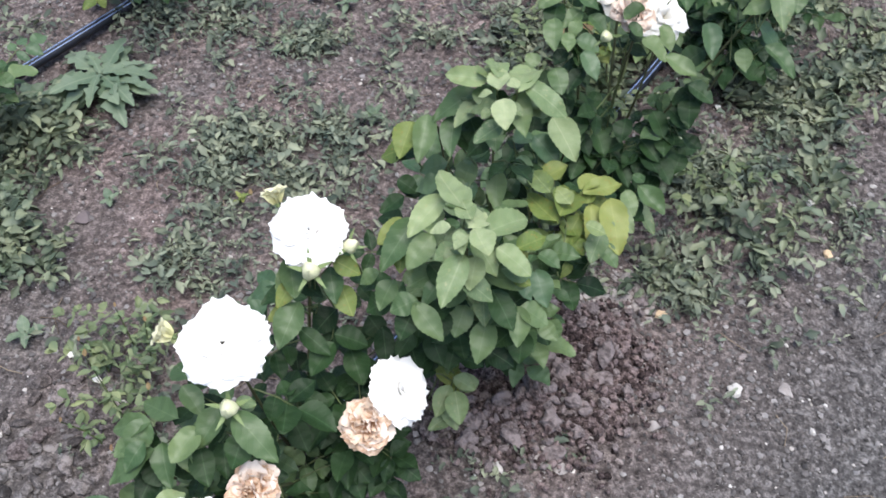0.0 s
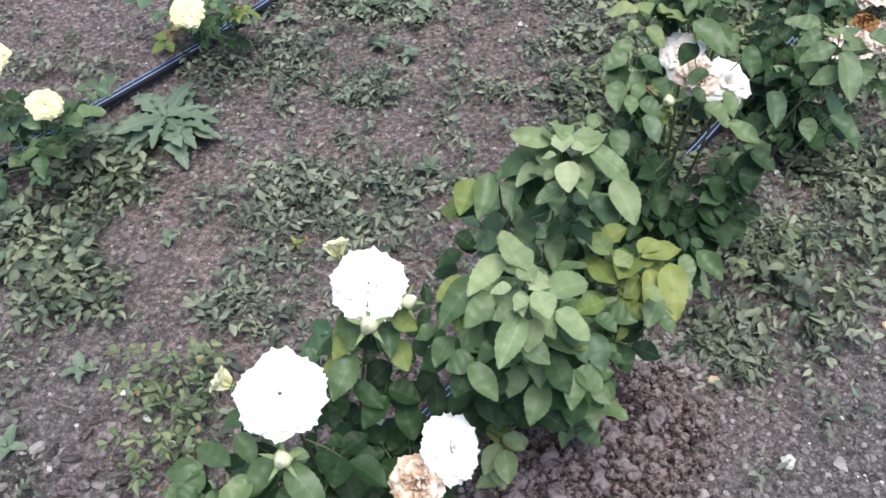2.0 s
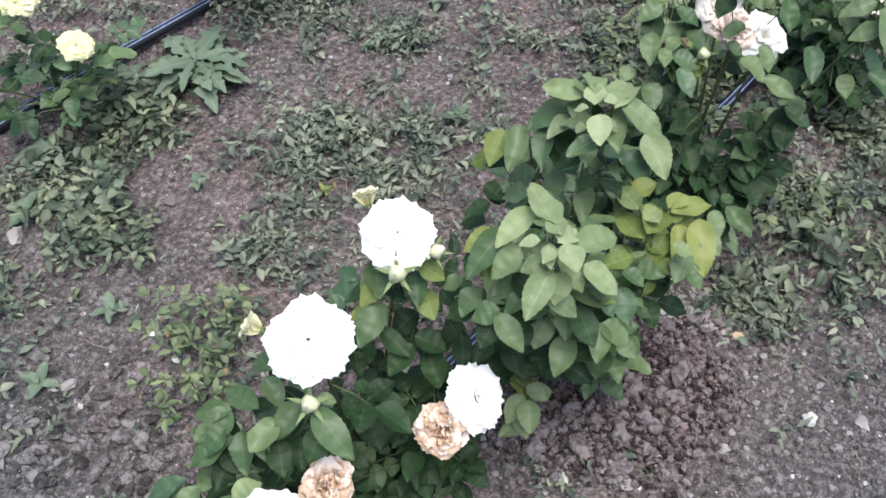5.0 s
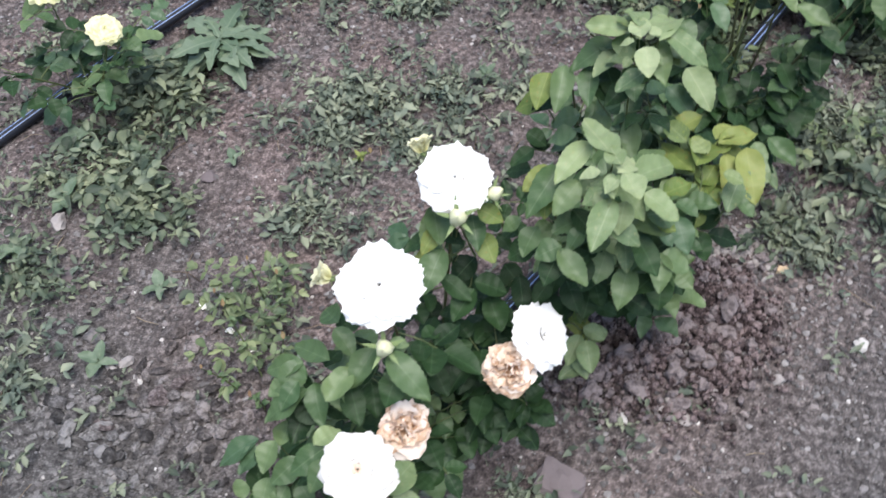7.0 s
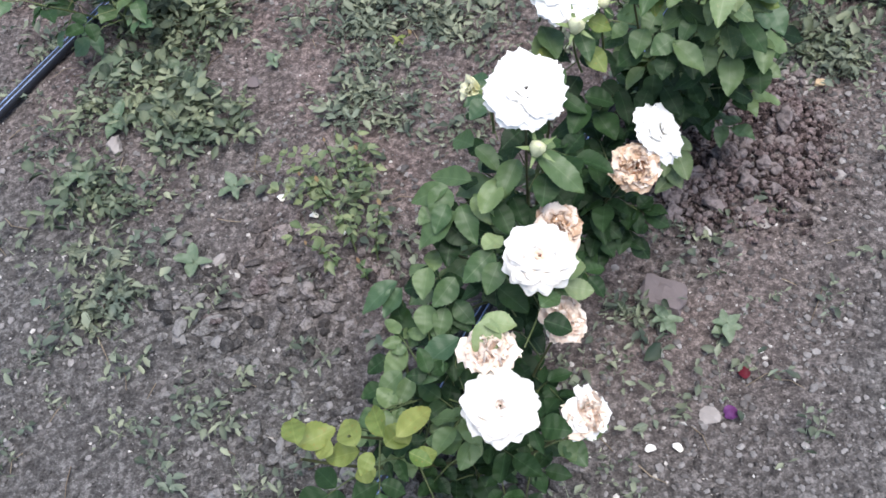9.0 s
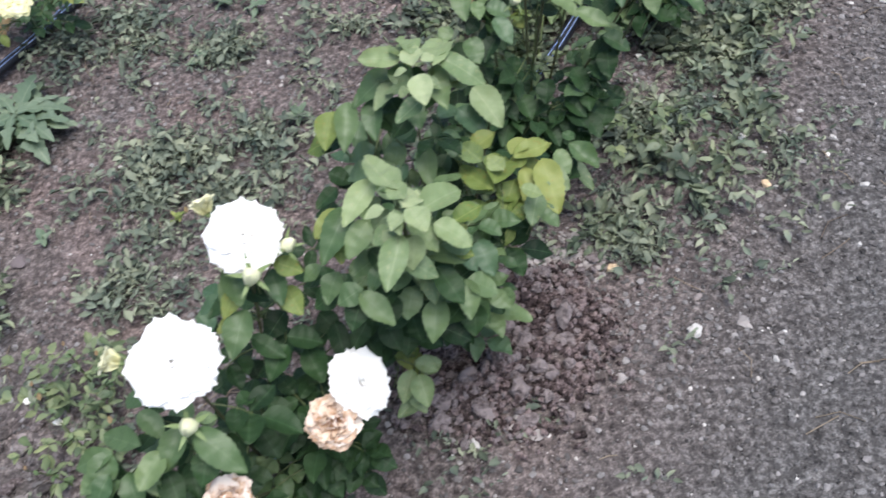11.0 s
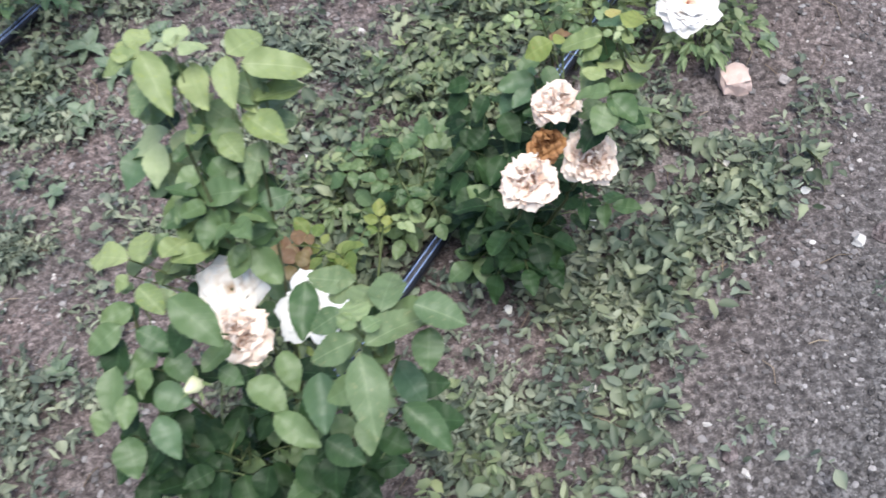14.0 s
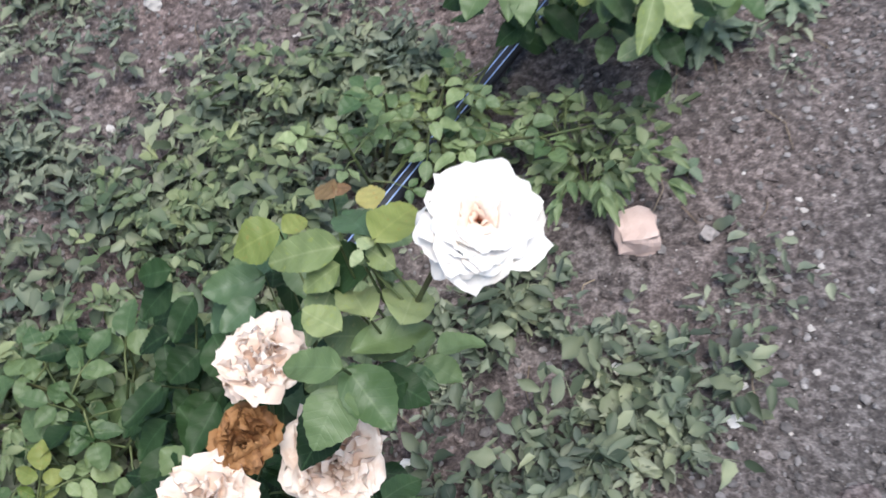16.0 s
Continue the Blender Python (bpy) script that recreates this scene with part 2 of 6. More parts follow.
PETAL = {
    "white": petal_material("white_petal", (0.78, 0.74, 0.64), (0.84, 0.83, 0.81), (0.80, 0.77, 0.72), 0.3),
    "cream": petal_material("cream_petal", (0.74, 0.27, 0.17), (0.80, 0.70, 0.58), (0.74, 0.40, 0.26), 0.45),
    "ivory": petal_material("ivory_petal", (0.66, 0.52, 0.38), (0.76, 0.74, 0.71), (0.72, 0.64, 0.56), 0.4),
    "faded": petal_material("faded_petal", (0.54, 0.35, 0.23), (0.74, 0.60, 0.48), (0.44, 0.25, 0.14), 0.7, 4.0),
    "pale_faded": petal_material("pale_faded_petal", (0.62, 0.43, 0.33), (0.80, 0.70, 0.62), (0.64, 0.45, 0.34), 0.5, 3.5),
    "brown": petal_material("dried_petal", (0.22, 0.10, 0.04), (0.33, 0.17, 0.07), (0.14, 0.06, 0.025), 0.8, 4.0),
    "yellow": petal_material("yellow_petal", (0.72, 0.62, 0.20), (0.78, 0.74, 0.42), (0.80, 0.78, 0.60), 0.4),
    "tint": petal_material("greenish_cream_petal", (0.60, 0.58, 0.30), (0.72, 0.70, 0.48), (0.70, 0.66, 0.45), 0.4),
    "red": petal_material("red_petal", (0.11, 0.008, 0.018), (0.15, 0.012, 0.025), (0.08, 0.008, 0.015), 0.5),
    "purple": petal_material("purple_petal", (0.10, 0.02, 0.10), (0.13, 0.04, 0.15), (0.06, 0.02, 0.06), 0.5),
}
BUD = plain("cream_bud", (0.50, 0.52, 0.28), (0.72, 0.70, 0.50), 45)


# ---- mesh helpers ----
def mesh_from(name, verts, faces, mats, smooth=True, index=None):
    me = bpy.data.meshes.new(name)
    me.from_pydata([tuple(v) for v in verts], [], [tuple(f) for f in faces])
    for m in mats:
        me.materials.append(m)
    if index is not None:
        me.polygons.foreach_set("material_index", index)
    me.polygons.foreach_set("use_smooth", [smooth] * len(me.polygons))
    me.update()
    return me


def raw_mesh(name, verts, faces, mat, smooth=True):
    """A mesh of alike polygons from two arrays."""
    me = bpy.data.meshes.new(name)
    n, k = faces.shape
    me.vertices.add(len(verts))
    me.vertices.foreach_set("co", verts.astype(np.float32).ravel())
    me.loops.add(n * k)
    me.loops.foreach_set("vertex_index", faces.astype(np.int32).ravel())
    me.polygons.add(n)
    me.polygons.foreach_set("loop_start", np.arange(0, n * k, k, dtype=np.int32))
    me.polygons.foreach_set("use_smooth", np.full(n, smooth))
    me.materials.append(mat)
    me.update(calc_edges=True)
    me.validate()
    return me


def under(parent, name, me, basis=None, label=""):
    ob = new(name, me)
    ob.parent = parent
    if basis is not None:
        ob.matrix_basis = basis
    return tagged(ob, label)


def frame_of(y, up):
    """Axes with y along the given way and z as near to up as can be."""
    y = y.normalized()
    x = y.cross(up)
    if x.length < 1e-4:
        x = y.cross(Vector((1, 0.3, 0)))
    x.normalize()
    z = x.cross(y)
    return Matrix((x, y, z)).transposed().to_4x4()


def tube(points, radii, sides=6):
    verts, faces = [], []
    for n, p in enumerate(points):
        a, b = points[max(n - 1, 0)], points[min(n + 1, len(points) - 1)]
        m = frame_of(b - a, Vector((0.3, 0.2, 1)))
        x, z = m.col[0].to_3d(), m.col[2].to_3d()
        for k in range(sides):
            c = 2 * math.pi * k / sides
            verts.append(p + radii[n] * (math.cos(c) * x + math.sin(c) * z))
    for n in range(len(points) - 1):
        for k in range(sides):
            l = (k + 1) % sides
            faces.append((n * sides + k, n * sides + l, (n + 1) * sides + l, (n + 1) * sides + k))
    faces.append(tuple(range(sides)))
    faces.append(tuple(reversed(range(len(verts) - sides, len(verts)))))
    return verts, faces


def lattice(ix, iy, seed):
    h = (ix * 374761393 + iy * 668265263 + seed * 2147483647) & 0xFFFFFFFF
    h = ((h ^ (h >> 13)) * 1274126177) & 0xFFFFFFFF
    return ((h ^ (h >> 16)) & 0xFFFF) / 65535.0


def smooth_noise(x, y, size, seed):
    """Value noise in -1..1 with lumps of the given size, its lattice turned by the seed."""
    c, s = math.cos(seed * 1.7), math.sin(seed * 1.7)
    x, y = np.asarray(x, float), np.asarray(y, float)
    u, v = (x * c - y * s) / size, (x * s + y * c) / size
    iu, iv = np.floor(u).astype(np.int64), np.floor(v).astype(np.int64)
    fu, fv = u - iu, v - iv
    fu, fv = fu * fu * (3 - 2 * fu), fv * fv * (3 - 2 * fv)
    a = lattice(iu, iv, seed) * (1 - fu) + lattice(iu + 1, iv, seed) * fu
    b = lattice(iu, iv + 1, seed) * (1 - fu) + lattice(iu + 1, iv + 1, seed) * fu
    return 2 * (a * (1 - fv) + b * fv) - 1


# ---- ground ----
ROW_AT, ROW_WAY = (0.882, 1.612), (0.556, 0.831)




def row_coords(x, y):
    dx, dy = np.asarray(x) - ROW_AT[0], np.asarray(y) - ROW_AT[1]
    return dx * ROW_WAY[0] + dy * ROW_WAY[1], dx * ROW_WAY[1] - dy * ROW_WAY[0]


def blob(x, y, cx, cy, rx, ry, turn=0.0):
    c, s = math.cos(radians(turn)), math.sin(radians(turn))
    dx, dy = np.asarray(x) - cx, np.asarray(y) - cy
    d = ((dx * c + dy * s) / rx) ** 2 + ((dy * c - dx * s) / ry) ** 2
    return np.exp(-1.6 * d * d)


def dug(x, y):
    return blob(x, y, 1.145, 1.665, 0.165, 0.145, 30)


def cloddy(x, y):
    return np.maximum(dug(x, y), 0.8 * np.maximum(blob(x, y, 0.47, 1.49, 0.20, 0.15), blob(x, y, 0.62, 1.22, 0.25, 0.15)))


def ground_height(x, y):
    x, y = np.asarray(x, float), np.asarray(y, float)
    near = 1 / (1 + ((x - 1.0) ** 2 + (y - 2.0) ** 2) / 30.0)
    z = 0.010 * smooth_noise(x, y, 0.31, 3) + 0.006 * smooth_noise(x, y, 0.11, 5) + 0.003 * smooth_noise(x, y, 0.045, 8)
    z = z + 0.0016 * smooth_noise(x, y, 0.024, 9) + 0.0012 * smooth_noise(x, y, 0.017, 10)
    rough = cloddy(x, y)
    z = z + (0.6 + 0.4 * (dug(x, y) > 0.2)) * rough * (0.026 * smooth_noise(x, y, 0.075, 13) + 0.013 * smooth_noise(x, y, 0.036, 14) + 0.009 * smooth_noise(x, y, 0.020, 15))
    z = z + 0.030 * dug(x, y) - 0.045 * blob(x, y, 1.075, 1.645, 0.045, 0.03, 20) - 0.02 * blob(x, y, 1.235, 1.665, 0.03, 0.02, 0)
    return z * near


def axis_steps(lo, hi, step, far):
    mid = list(np.arange(lo, hi + 1e-6, step))
    d, up = step, [hi]
    while up[-1] < far:
        d *= 1.35
        up.append(up[-1] + d)
    d, down = step, [lo]
    while down[-1] > -far:
        d *= 1.35
        down.append(down[-1] - d)
    return np.array(down[:0:-1] + mid + up[1:])


def build_ground():
    xs, ys = axis_steps(-0.5, 2.6, 0.009, 1500), axis_steps(0.8, 3.6, 0.009, 1500)
    gx, gy = np.meshgrid(xs, ys, indexing="ij")
    v = np.stack([gx, gy, ground_height(gx, gy)], -1).reshape(-1, 3)
    n, m = len(xs), len(ys)
    i = (np.arange(n - 1)[:, None] * m + np.arange(m - 1)[None]).ravel()
    ob = new("ground", raw_mesh("ground", v, np.stack([i, i + m, i + m + 1, i + 1], 1), SOIL))
    return tagged(ob, "dry grey-brown garden soil, crumbly and trodden beside the row", "soil", kind="structure")


build_ground()


# ---- soil crumbs, clods and chips ----
def lump_kinds(count, subdiv, rng):
    kinds = []
    bm = bmesh.new()
    bmesh.ops.create_icosphere(bm, subdivisions=subdiv, radius=1.0)
    bm.verts.ensure_lookup_table()
    base = np.array([v.co[:] for v in bm.verts])
    faces = np.array([[v.index for v in f.verts] for f in bm.faces])
    bm.free()
    for _ in range(count):
        s = rng.uniform(0.42, 1.0, 3)
        waves = rng.normal(0, 2.4, (4, 3))
        dent = np.sin(base @ waves.T + rng.uniform(0, 6.28, 4)).sum(1)[:, None] * 0.09
        v = base * (1 + dent + rng.uniform(-0.24, 0.18, (len(base), 1))) * s
        kinds.append(v)
    return kinds, faces


def scatter_lumps(name, places, sizes, mat, rng, subdiv=1, flat=0.75, sink=0.25, pile=0.0):
    kinds, faces = lump_kinds(12, subdiv, rng)
    vs, fs, off = [], [], 0
    zs = ground_height(places[:, 0], places[:, 1])
    for n, (p, size) in enumerate(zip(places, sizes)):
        k = kinds[n % 12]
        c, s = math.cos(n * 2.399), math.sin(n * 2.399)
        v = k * size * 0.5
        v = np.stack([v[:, 0] * c - v[:, 1] * s, v[:, 0] * s + v[:, 1] * c, v[:, 2] * flat], 1)
        vs.append(v + (p[0], p[1], zs[n] + size * flat * (0.5 - sink) * 0.8 + pile * (n % 7) / 7))
        fs.append(faces + off)
        off += len(k)
    return new(name, raw_mesh(name, np.concatenate(vs), np.concatenate(fs), mat, smooth=False))


def sample(rng, count, x0, x1, y0, y1, density):
    out = []
    while sum(map(len, out)) < count:
        p = np.stack([rng.uniform(x0, x1, 4 * count), rng.uniform(y0, y1, 4 * count)], 1)
        out.append(p[rng.uniform(0, 1, len(p)) < density(p[:, 0], p[:, 1])])
    return np.concatenate(out)[:count]


rng = np.random.default_rng(7)
AREA = (-0.25, 2.35, 0.95, 3.3)
p = sample(rng, 4600, 0.9, 1.5, 1.4, 1.95, lambda x, y: dug(x, y) ** 1.2 * (0.25 + 0.75 * (smooth_noise(x, y, 0.03, 77) > -0.2)))
s = 0.004 + 0.011 * rng.uniform(0, 1, len(p)) ** 1.8
tagged(scatter_lumps("soil_clods", p, s, CLOD, rng, 2, 0.9, 0.15, 0.008), "dark crumbled soil clods freshly dug up beside the roses", "soil clods", kind="stuff")
def clod_heap():
    """The larger clods of the dug patch, one by one."""
    r = np.random.default_rng(17)
    kinds, faces = lump_kinds(16, 2, r)
    meshes = [mesh_from("clod", k * (0.0040 + 0.0011 * (n % 8)), faces, [CLOD], False) for n, k in enumerate(kinds)]
    heap = tagged(new("soil_heap"), "heap of dark dug-up soil clods beside the roses", "soil heap")
    heap.location = (1.145, 1.665, float(ground_height(1.145, 1.665)))
    q = sample(r, 280, 0.9, 1.5, 1.4, 1.95, lambda x, y: dug(x, y))
    z = ground_height(q[:, 0], q[:, 1])
    for n in range(len(q)):
        m = Matrix.Translation((q[n][0], q[n][1], z[n] + 0.009)) @ Matrix.Scale(1.9 if n % 7 == 0 else 1.0, 4) @ Euler(r.uniform(0, 6.28, 3)).to_matrix().to_4x4()
        under(heap, "clod", meshes[n % 16], Matrix.Translation(-heap.location) @ m)


clod_heap()
p = sample(rng, 950, 0.1, 1.1, 0.95, 1.75, lambda x, y: (cloddy(x, y) - dug(x, y)).clip(0, 1))
s = 0.006 + 0.030 * rng.uniform(0, 1, len(p)) ** 2.4
tagged(scatter_lumps("loose_clods", p, s, CRUMB, rng, 2, 0.7, 0.25), "loose grey-brown soil clods on raked ground", "soil clods", kind="stuff")
p = sample(rng, 16000, *AREA, lambda x, y: 0.55 + 0.45 * (row_coords(x, y)[1] > 0.3) * (smooth_noise(x, y, 0.09, 81) > -0.3))
s = 0.004 + 0.013 * rng.uniform(0, 1, len(p)) ** 2.6
tagged(scatter_lumps("soil_crumbs", p, s, CRUMB, rng, 1, 0.62, 0.3), "flat grey-brown soil crumbs trodden into the path", "soil crumbs", kind="stuff")
p = sample(rng, 46000, *AREA, lambda x, y: (0.55 + 0.45 * smooth_noise(x, y, 0.13, 31)) * (0.6 + 0.4 * (row_coords(x, y)[1] > 0.3)))
s = 0.0030 + 0.0110 * rng.uniform(0, 1, len(p)) ** 2.7
tagged(scatter_lumps("soil_grit", p, s, GRIT, rng, 1, 0.7, 0.3), "small grey-brown soil crumbs and grit strewn on the ground", "grit", kind="stuff")
p = sample(rng, 2600, *AREA, lambda x, y: 0.25 + 0.75 * (smooth_noise(x, y, 0.2, 41) > -0.1))
s = 0.0022 + 0.0085 * rng.uniform(0, 1, len(p)) ** 2.8
tagged(scatter_lumps("white_chips", p, s, PALE, rng, 1, 0.5, 0.25), "small whitish stone chips scattered over the soil", "stone chips", kind="stuff")

p = sample(rng, 620, 1.1, 1.45, 1.65, 2.0, lambda x, y: blob(x, y, 1.262, 1.818, 0.075, 0.050, 20))
s = 0.004 + 0.012 * rng.uniform(0, 1, len(p)) ** 2
tagged(scatter_lumps("pale_crumbs", p, s, GREY_STONE, rng, 1, 0.6, 0.2), "pale dry soil crumbs at the edge of the dug patch", "soil crumbs", kind="stuff")


def stone(x, y, size, tall, mat, label, seed, turn=0.0, wide=1.0, block=False):
    r = np.random.default_rng(seed)
    bm = bmesh.new()
    if block:
        bmesh.ops.create_cube(bm, size=0.72)
        bmesh.ops.subdivide_edges(bm, edges=bm.edges[:], cuts=5, use_grid_fill=True)
        for v in bm.verts:
            v.co = v.co.lerp(v.co.normalized() * 0.43, 0.30) * (1 - 0.25 * max(0.0, v.co.z))
    else:
        bmesh.ops.create_icosphere(bm, subdivisions=3, radius=0.5)
    cuts = [(Vector(r.normal(0, 1, 3)).normalized(), r.uniform(0.24, 0.40)) for _ in range(0 if block else 11)]
    for v in bm.verts:
        for n, d in cuts:
            over = v.co.dot(n) - d
            if over > 0:
                v.co -= n * over * 0.97
        v.co *= 1 + 0.22 * noise.noise(v.co * 5 + Vector((seed, 0, 0)))
        v.co.x *= size * wide
        v.co.y *= size
        v.co.z *= tall
    me = bpy.data.meshes.new("stone")
    bm.to_mesh(me)
    bm.free()
    me.materials.append(mat)
    me.polygons.foreach_set("use_smooth", [False] * len(me.polygons))
    ob = new("stone", me)
    ob.matrix_basis = pose(x, y, float(ground_height(x, y)) + 0.22 * tall, 0, 0, turn)
    return tagged(ob, label, "stone", "stones on the soil")


stone(1.409, 1.658, 0.026, 0.018, WHITE_STONE, "white angular stone chip lying on trodden soil", 3, 30)
stone(1.319, 1.785, 0.022, 0.015, OCHRE_STONE, "small ochre pebble beside the dug soil", 5, 10)
stone(1.316, 1.826, 0.034, 0.020, MAUVE_STONE, "smooth grey-pink pebble beside the dug soil", 7, 80)
stone(0.416, 1.926, 0.030, 0.016, MAUVE_STONE, "flat brownish pink stone among small weeds", 9, 60)
stone(1.004, 1.428, 0.084, 0.040, MAUVE_STONE, "flat mauve-grey stone half sunk in the soil", 11, 65, 0.80, True)
stone(1.030, 1.248, 0.040, 0.012, GREY_STONE, "flat grey stone on the trodden soil", 13, 70, 0.7)
stone(1.297, 1.288, 0.034, 0.022, GREY_STONE, "light grey rounded stone on the path", 15)
stone(1.796, 2.583, 0.060, 0.050, PINK_STONE, "pinkish angular stone lump beside the last rose", 17, 8, 1.0, True)
stone(1.904, 2.284, 0.022, 0.016, WHITE_STONE, "pale grey stone on the path", 19, 35)
stone(1.943, 2.300, 0.042, 0.014, CLOD, "grey clod-like stone on the path", 21, 15)
stone(1.246, 2.972, 0.030, 0.022, WHITE_STONE, "whitish stone among low weeds", 23)
stone(0.404, 1.550, 0.022, 0.012, WHITE_STONE, "small white stone chip beside a seedling", 25, 40, 0.6)
stone(1.725, 1.877, 0.018, 0.012, WHITE_STONE, "small white pebble on the path", 27, 70, 0.7)
stone(1.580, 1.902, 0.018, 0.012, OCHRE_STONE, "small yellowish pebble on the path", 29)
stone(0.986, 2.596, 0.016, 0.012, WHITE_STONE, "small white pebble on bare soil", 31)
stone(1.136, 1.630, 0.045, 0.034, CLOD, "pale grey dry soil clod in the dug patch", 33, 40)
stone(1.204, 1.560, 0.022, 0.016, GREY_STONE, "grey stone at the edge of the dug soil", 35, 40)
stone(0.544, 1.535, 0.042, 0.024, CLOD, "grey-brown soil clod on the loose soil", 37, 10, 0.7)
stone(0.464, 1.540, 0.030, 0.020, CLOD, "grey-brown soil clod on the loose soil", 39, 100, 0.7)
stone(0.195, 1.817, 0.045, 0.022, GREY_STONE, "grey-brown stone among weeds at the bed edge", 51, 0, 0.70)
stone(0.249, 1.714, 0.030, 0.016, MAUVE_STONE, "pinkish grey stone on raked soil", 53, 47, 0.80)
stone(0.443, 1.526, 0.040, 0.026, CLOD, "grey-brown soil clod on the loose soil", 55, 94, 0.90)
stone(0.378, 1.569, 0.030, 0.018, GREY_STONE, "grey stone on raked soil", 57, 141, 0.70)
stone(1.480, 1.662, 0.026, 0.012, GREY_STONE, "flat grey stone on the path", 59, 8, 0.80)
stone(1.136, 1.538, 0.024, 0.014, GREY_STONE, "grey stone shard below the dug soil", 61, 55, 0.90)
stone(1.099, 1.555, 0.022, 0.012, WHITE_STONE, "pale stone shard below the dug soil", 63, 102, 0.70)
stone(1.149, 1.557, 0.026, 0.012, GREY_STONE, "grey stone shard below the dug soil", 65, 149, 0.80)
stone(1.114, 1.529, 0.022, 0.014, MAUVE_STONE, "mauve-grey stone shard below the dug soil", 67, 16, 0.90)
stone(0.376, 1.473, 0.036, 0.022, CLOD, "grey-brown soil clod on the loose soil", 69, 63, 0.70)
stone(0.471, 1.554, 0.026, 0.016, CLOD, "grey-brown soil clod on the loose soil", 71, 110, 0.80)
stone(1.165, 1.527, 0.026, 0.014, GREY_STONE, "grey stone shard below the dug soil", 73, 157, 0.90)
stone(1.085, 1.525, 0.020, 0.012, WHITE_STONE, "pale stone shard below the dug soil", 75, 24, 0.70)

for n, (x, y, long, wide) in enumerate((
    (1.639, 2.001, 0.015, 0.5), (1.714, 1.984, 0.017, 0.55), (1.678, 2.045, 0.013, 0.5), (1.873, 2.415, 0.012, 0.6), (1.533, 2.098, 0.013, 0.6),
    (1.672, 1.947, 0.017, 0.5), (1.594, 1.961, 0.012, 0.6), (1.594, 1.896, 0.012, 0.5), (1.690, 1.843, 0.020, 0.6), (1.683, 1.775, 0.012, 0.7),
    (1.634, 2.005, 0.011, 0.6), (1.030, 2.761, 0.014, 0.6), (0.954, 2.540, 0.018, 0.8), (0.938, 2.399, 0.011, 0.6), (0.897, 2.705, 0.012, 0.5),
    (2.116, 2.753, 0.022, 0.7), (1.232, 2.760, 0.015, 0.7), (1.285, 2.720, 0.013, 0.6), (1.274, 2.857, 0.013, 0.7), (2.133, 2.796, 0.016, 0.8),
    (1.503, 1.597, 0.014, 0.6), (0.994, 1.242, 0.012, 0.5), (0.513, 1.307, 0.011, 0.5), (1.400, 1.650, 0.012, 0.8), (1.192, 1.864, 0.028, 0.8),
)):
    stone(x, y, long, 0.008, WHITE_STONE, "thin white stone chip lying on the soil", 101 + 2 * n, 37 * n, wide)
for n, (x, y, size) in enumerate(((1.698, 2.009, 0.032), (2.054, 2.406, 0.026), (1.653, 1.969, 0.026), (1.102, 1.560, 0.024), (1.206, 1.561, 0.026), (1.293, 1.595, 0.026), (0.549, 1.530, 0.040), (0.363, 1.563, 0.034), (1.740, 2.787, 0.034), (1.869, 2.580, 0.024), (1.085, 1.484, 0.024))):
    stone(x, y, size, 0.016 if n % 3 else 0.022, GREY_STONE if n % 2 else CLOD, "grey-brown soil lump lying loose on the ground", 201 + 2 * n, 53 * n, 0.8)


# ---- low weeds ----
def weed_leaf(kinds, rng):
    """Small leaves of uneven outline, a unit long, folded along the middle."""
    out, ys = [], (0.22, 0.45, 0.66, 0.84)
    for _ in range(kinds):
        w, fold, curl = rng.uniform(0.15, 0.36), rng.uniform(0.02, 0.30), rng.uniform(-0.3, 0.6)
        v = [(0, 0, 0)]
        for y, k in zip(ys, (0.72, 1.0, 0.86, 0.50)):
            drop, a, b = -curl * y * y, rng.uniform(0.62, 1.12), rng.uniform(0.62, 1.12)
            v += [(-w * k * a, y + rng.uniform(-0.05, 0.05), fold * a + drop), (0, y, drop), (w * k * b, y + rng.uniform(-0.05, 0.05), fold * b + drop)]
        v.append((0, 1, -curl))
        out.append(np.array(v))
    f = [(0, 2, 1), (0, 3, 2)]
    for n in range(3):
        a = 1 + 3 * n
        f += [(a, a + 1, a + 3), (a + 1, a + 4, a + 3), (a + 1, a + 2, a + 4), (a + 2, a + 5, a + 4)]
    f += [(10, 11, 13), (11, 12, 13)]
    return out, np.array(f)


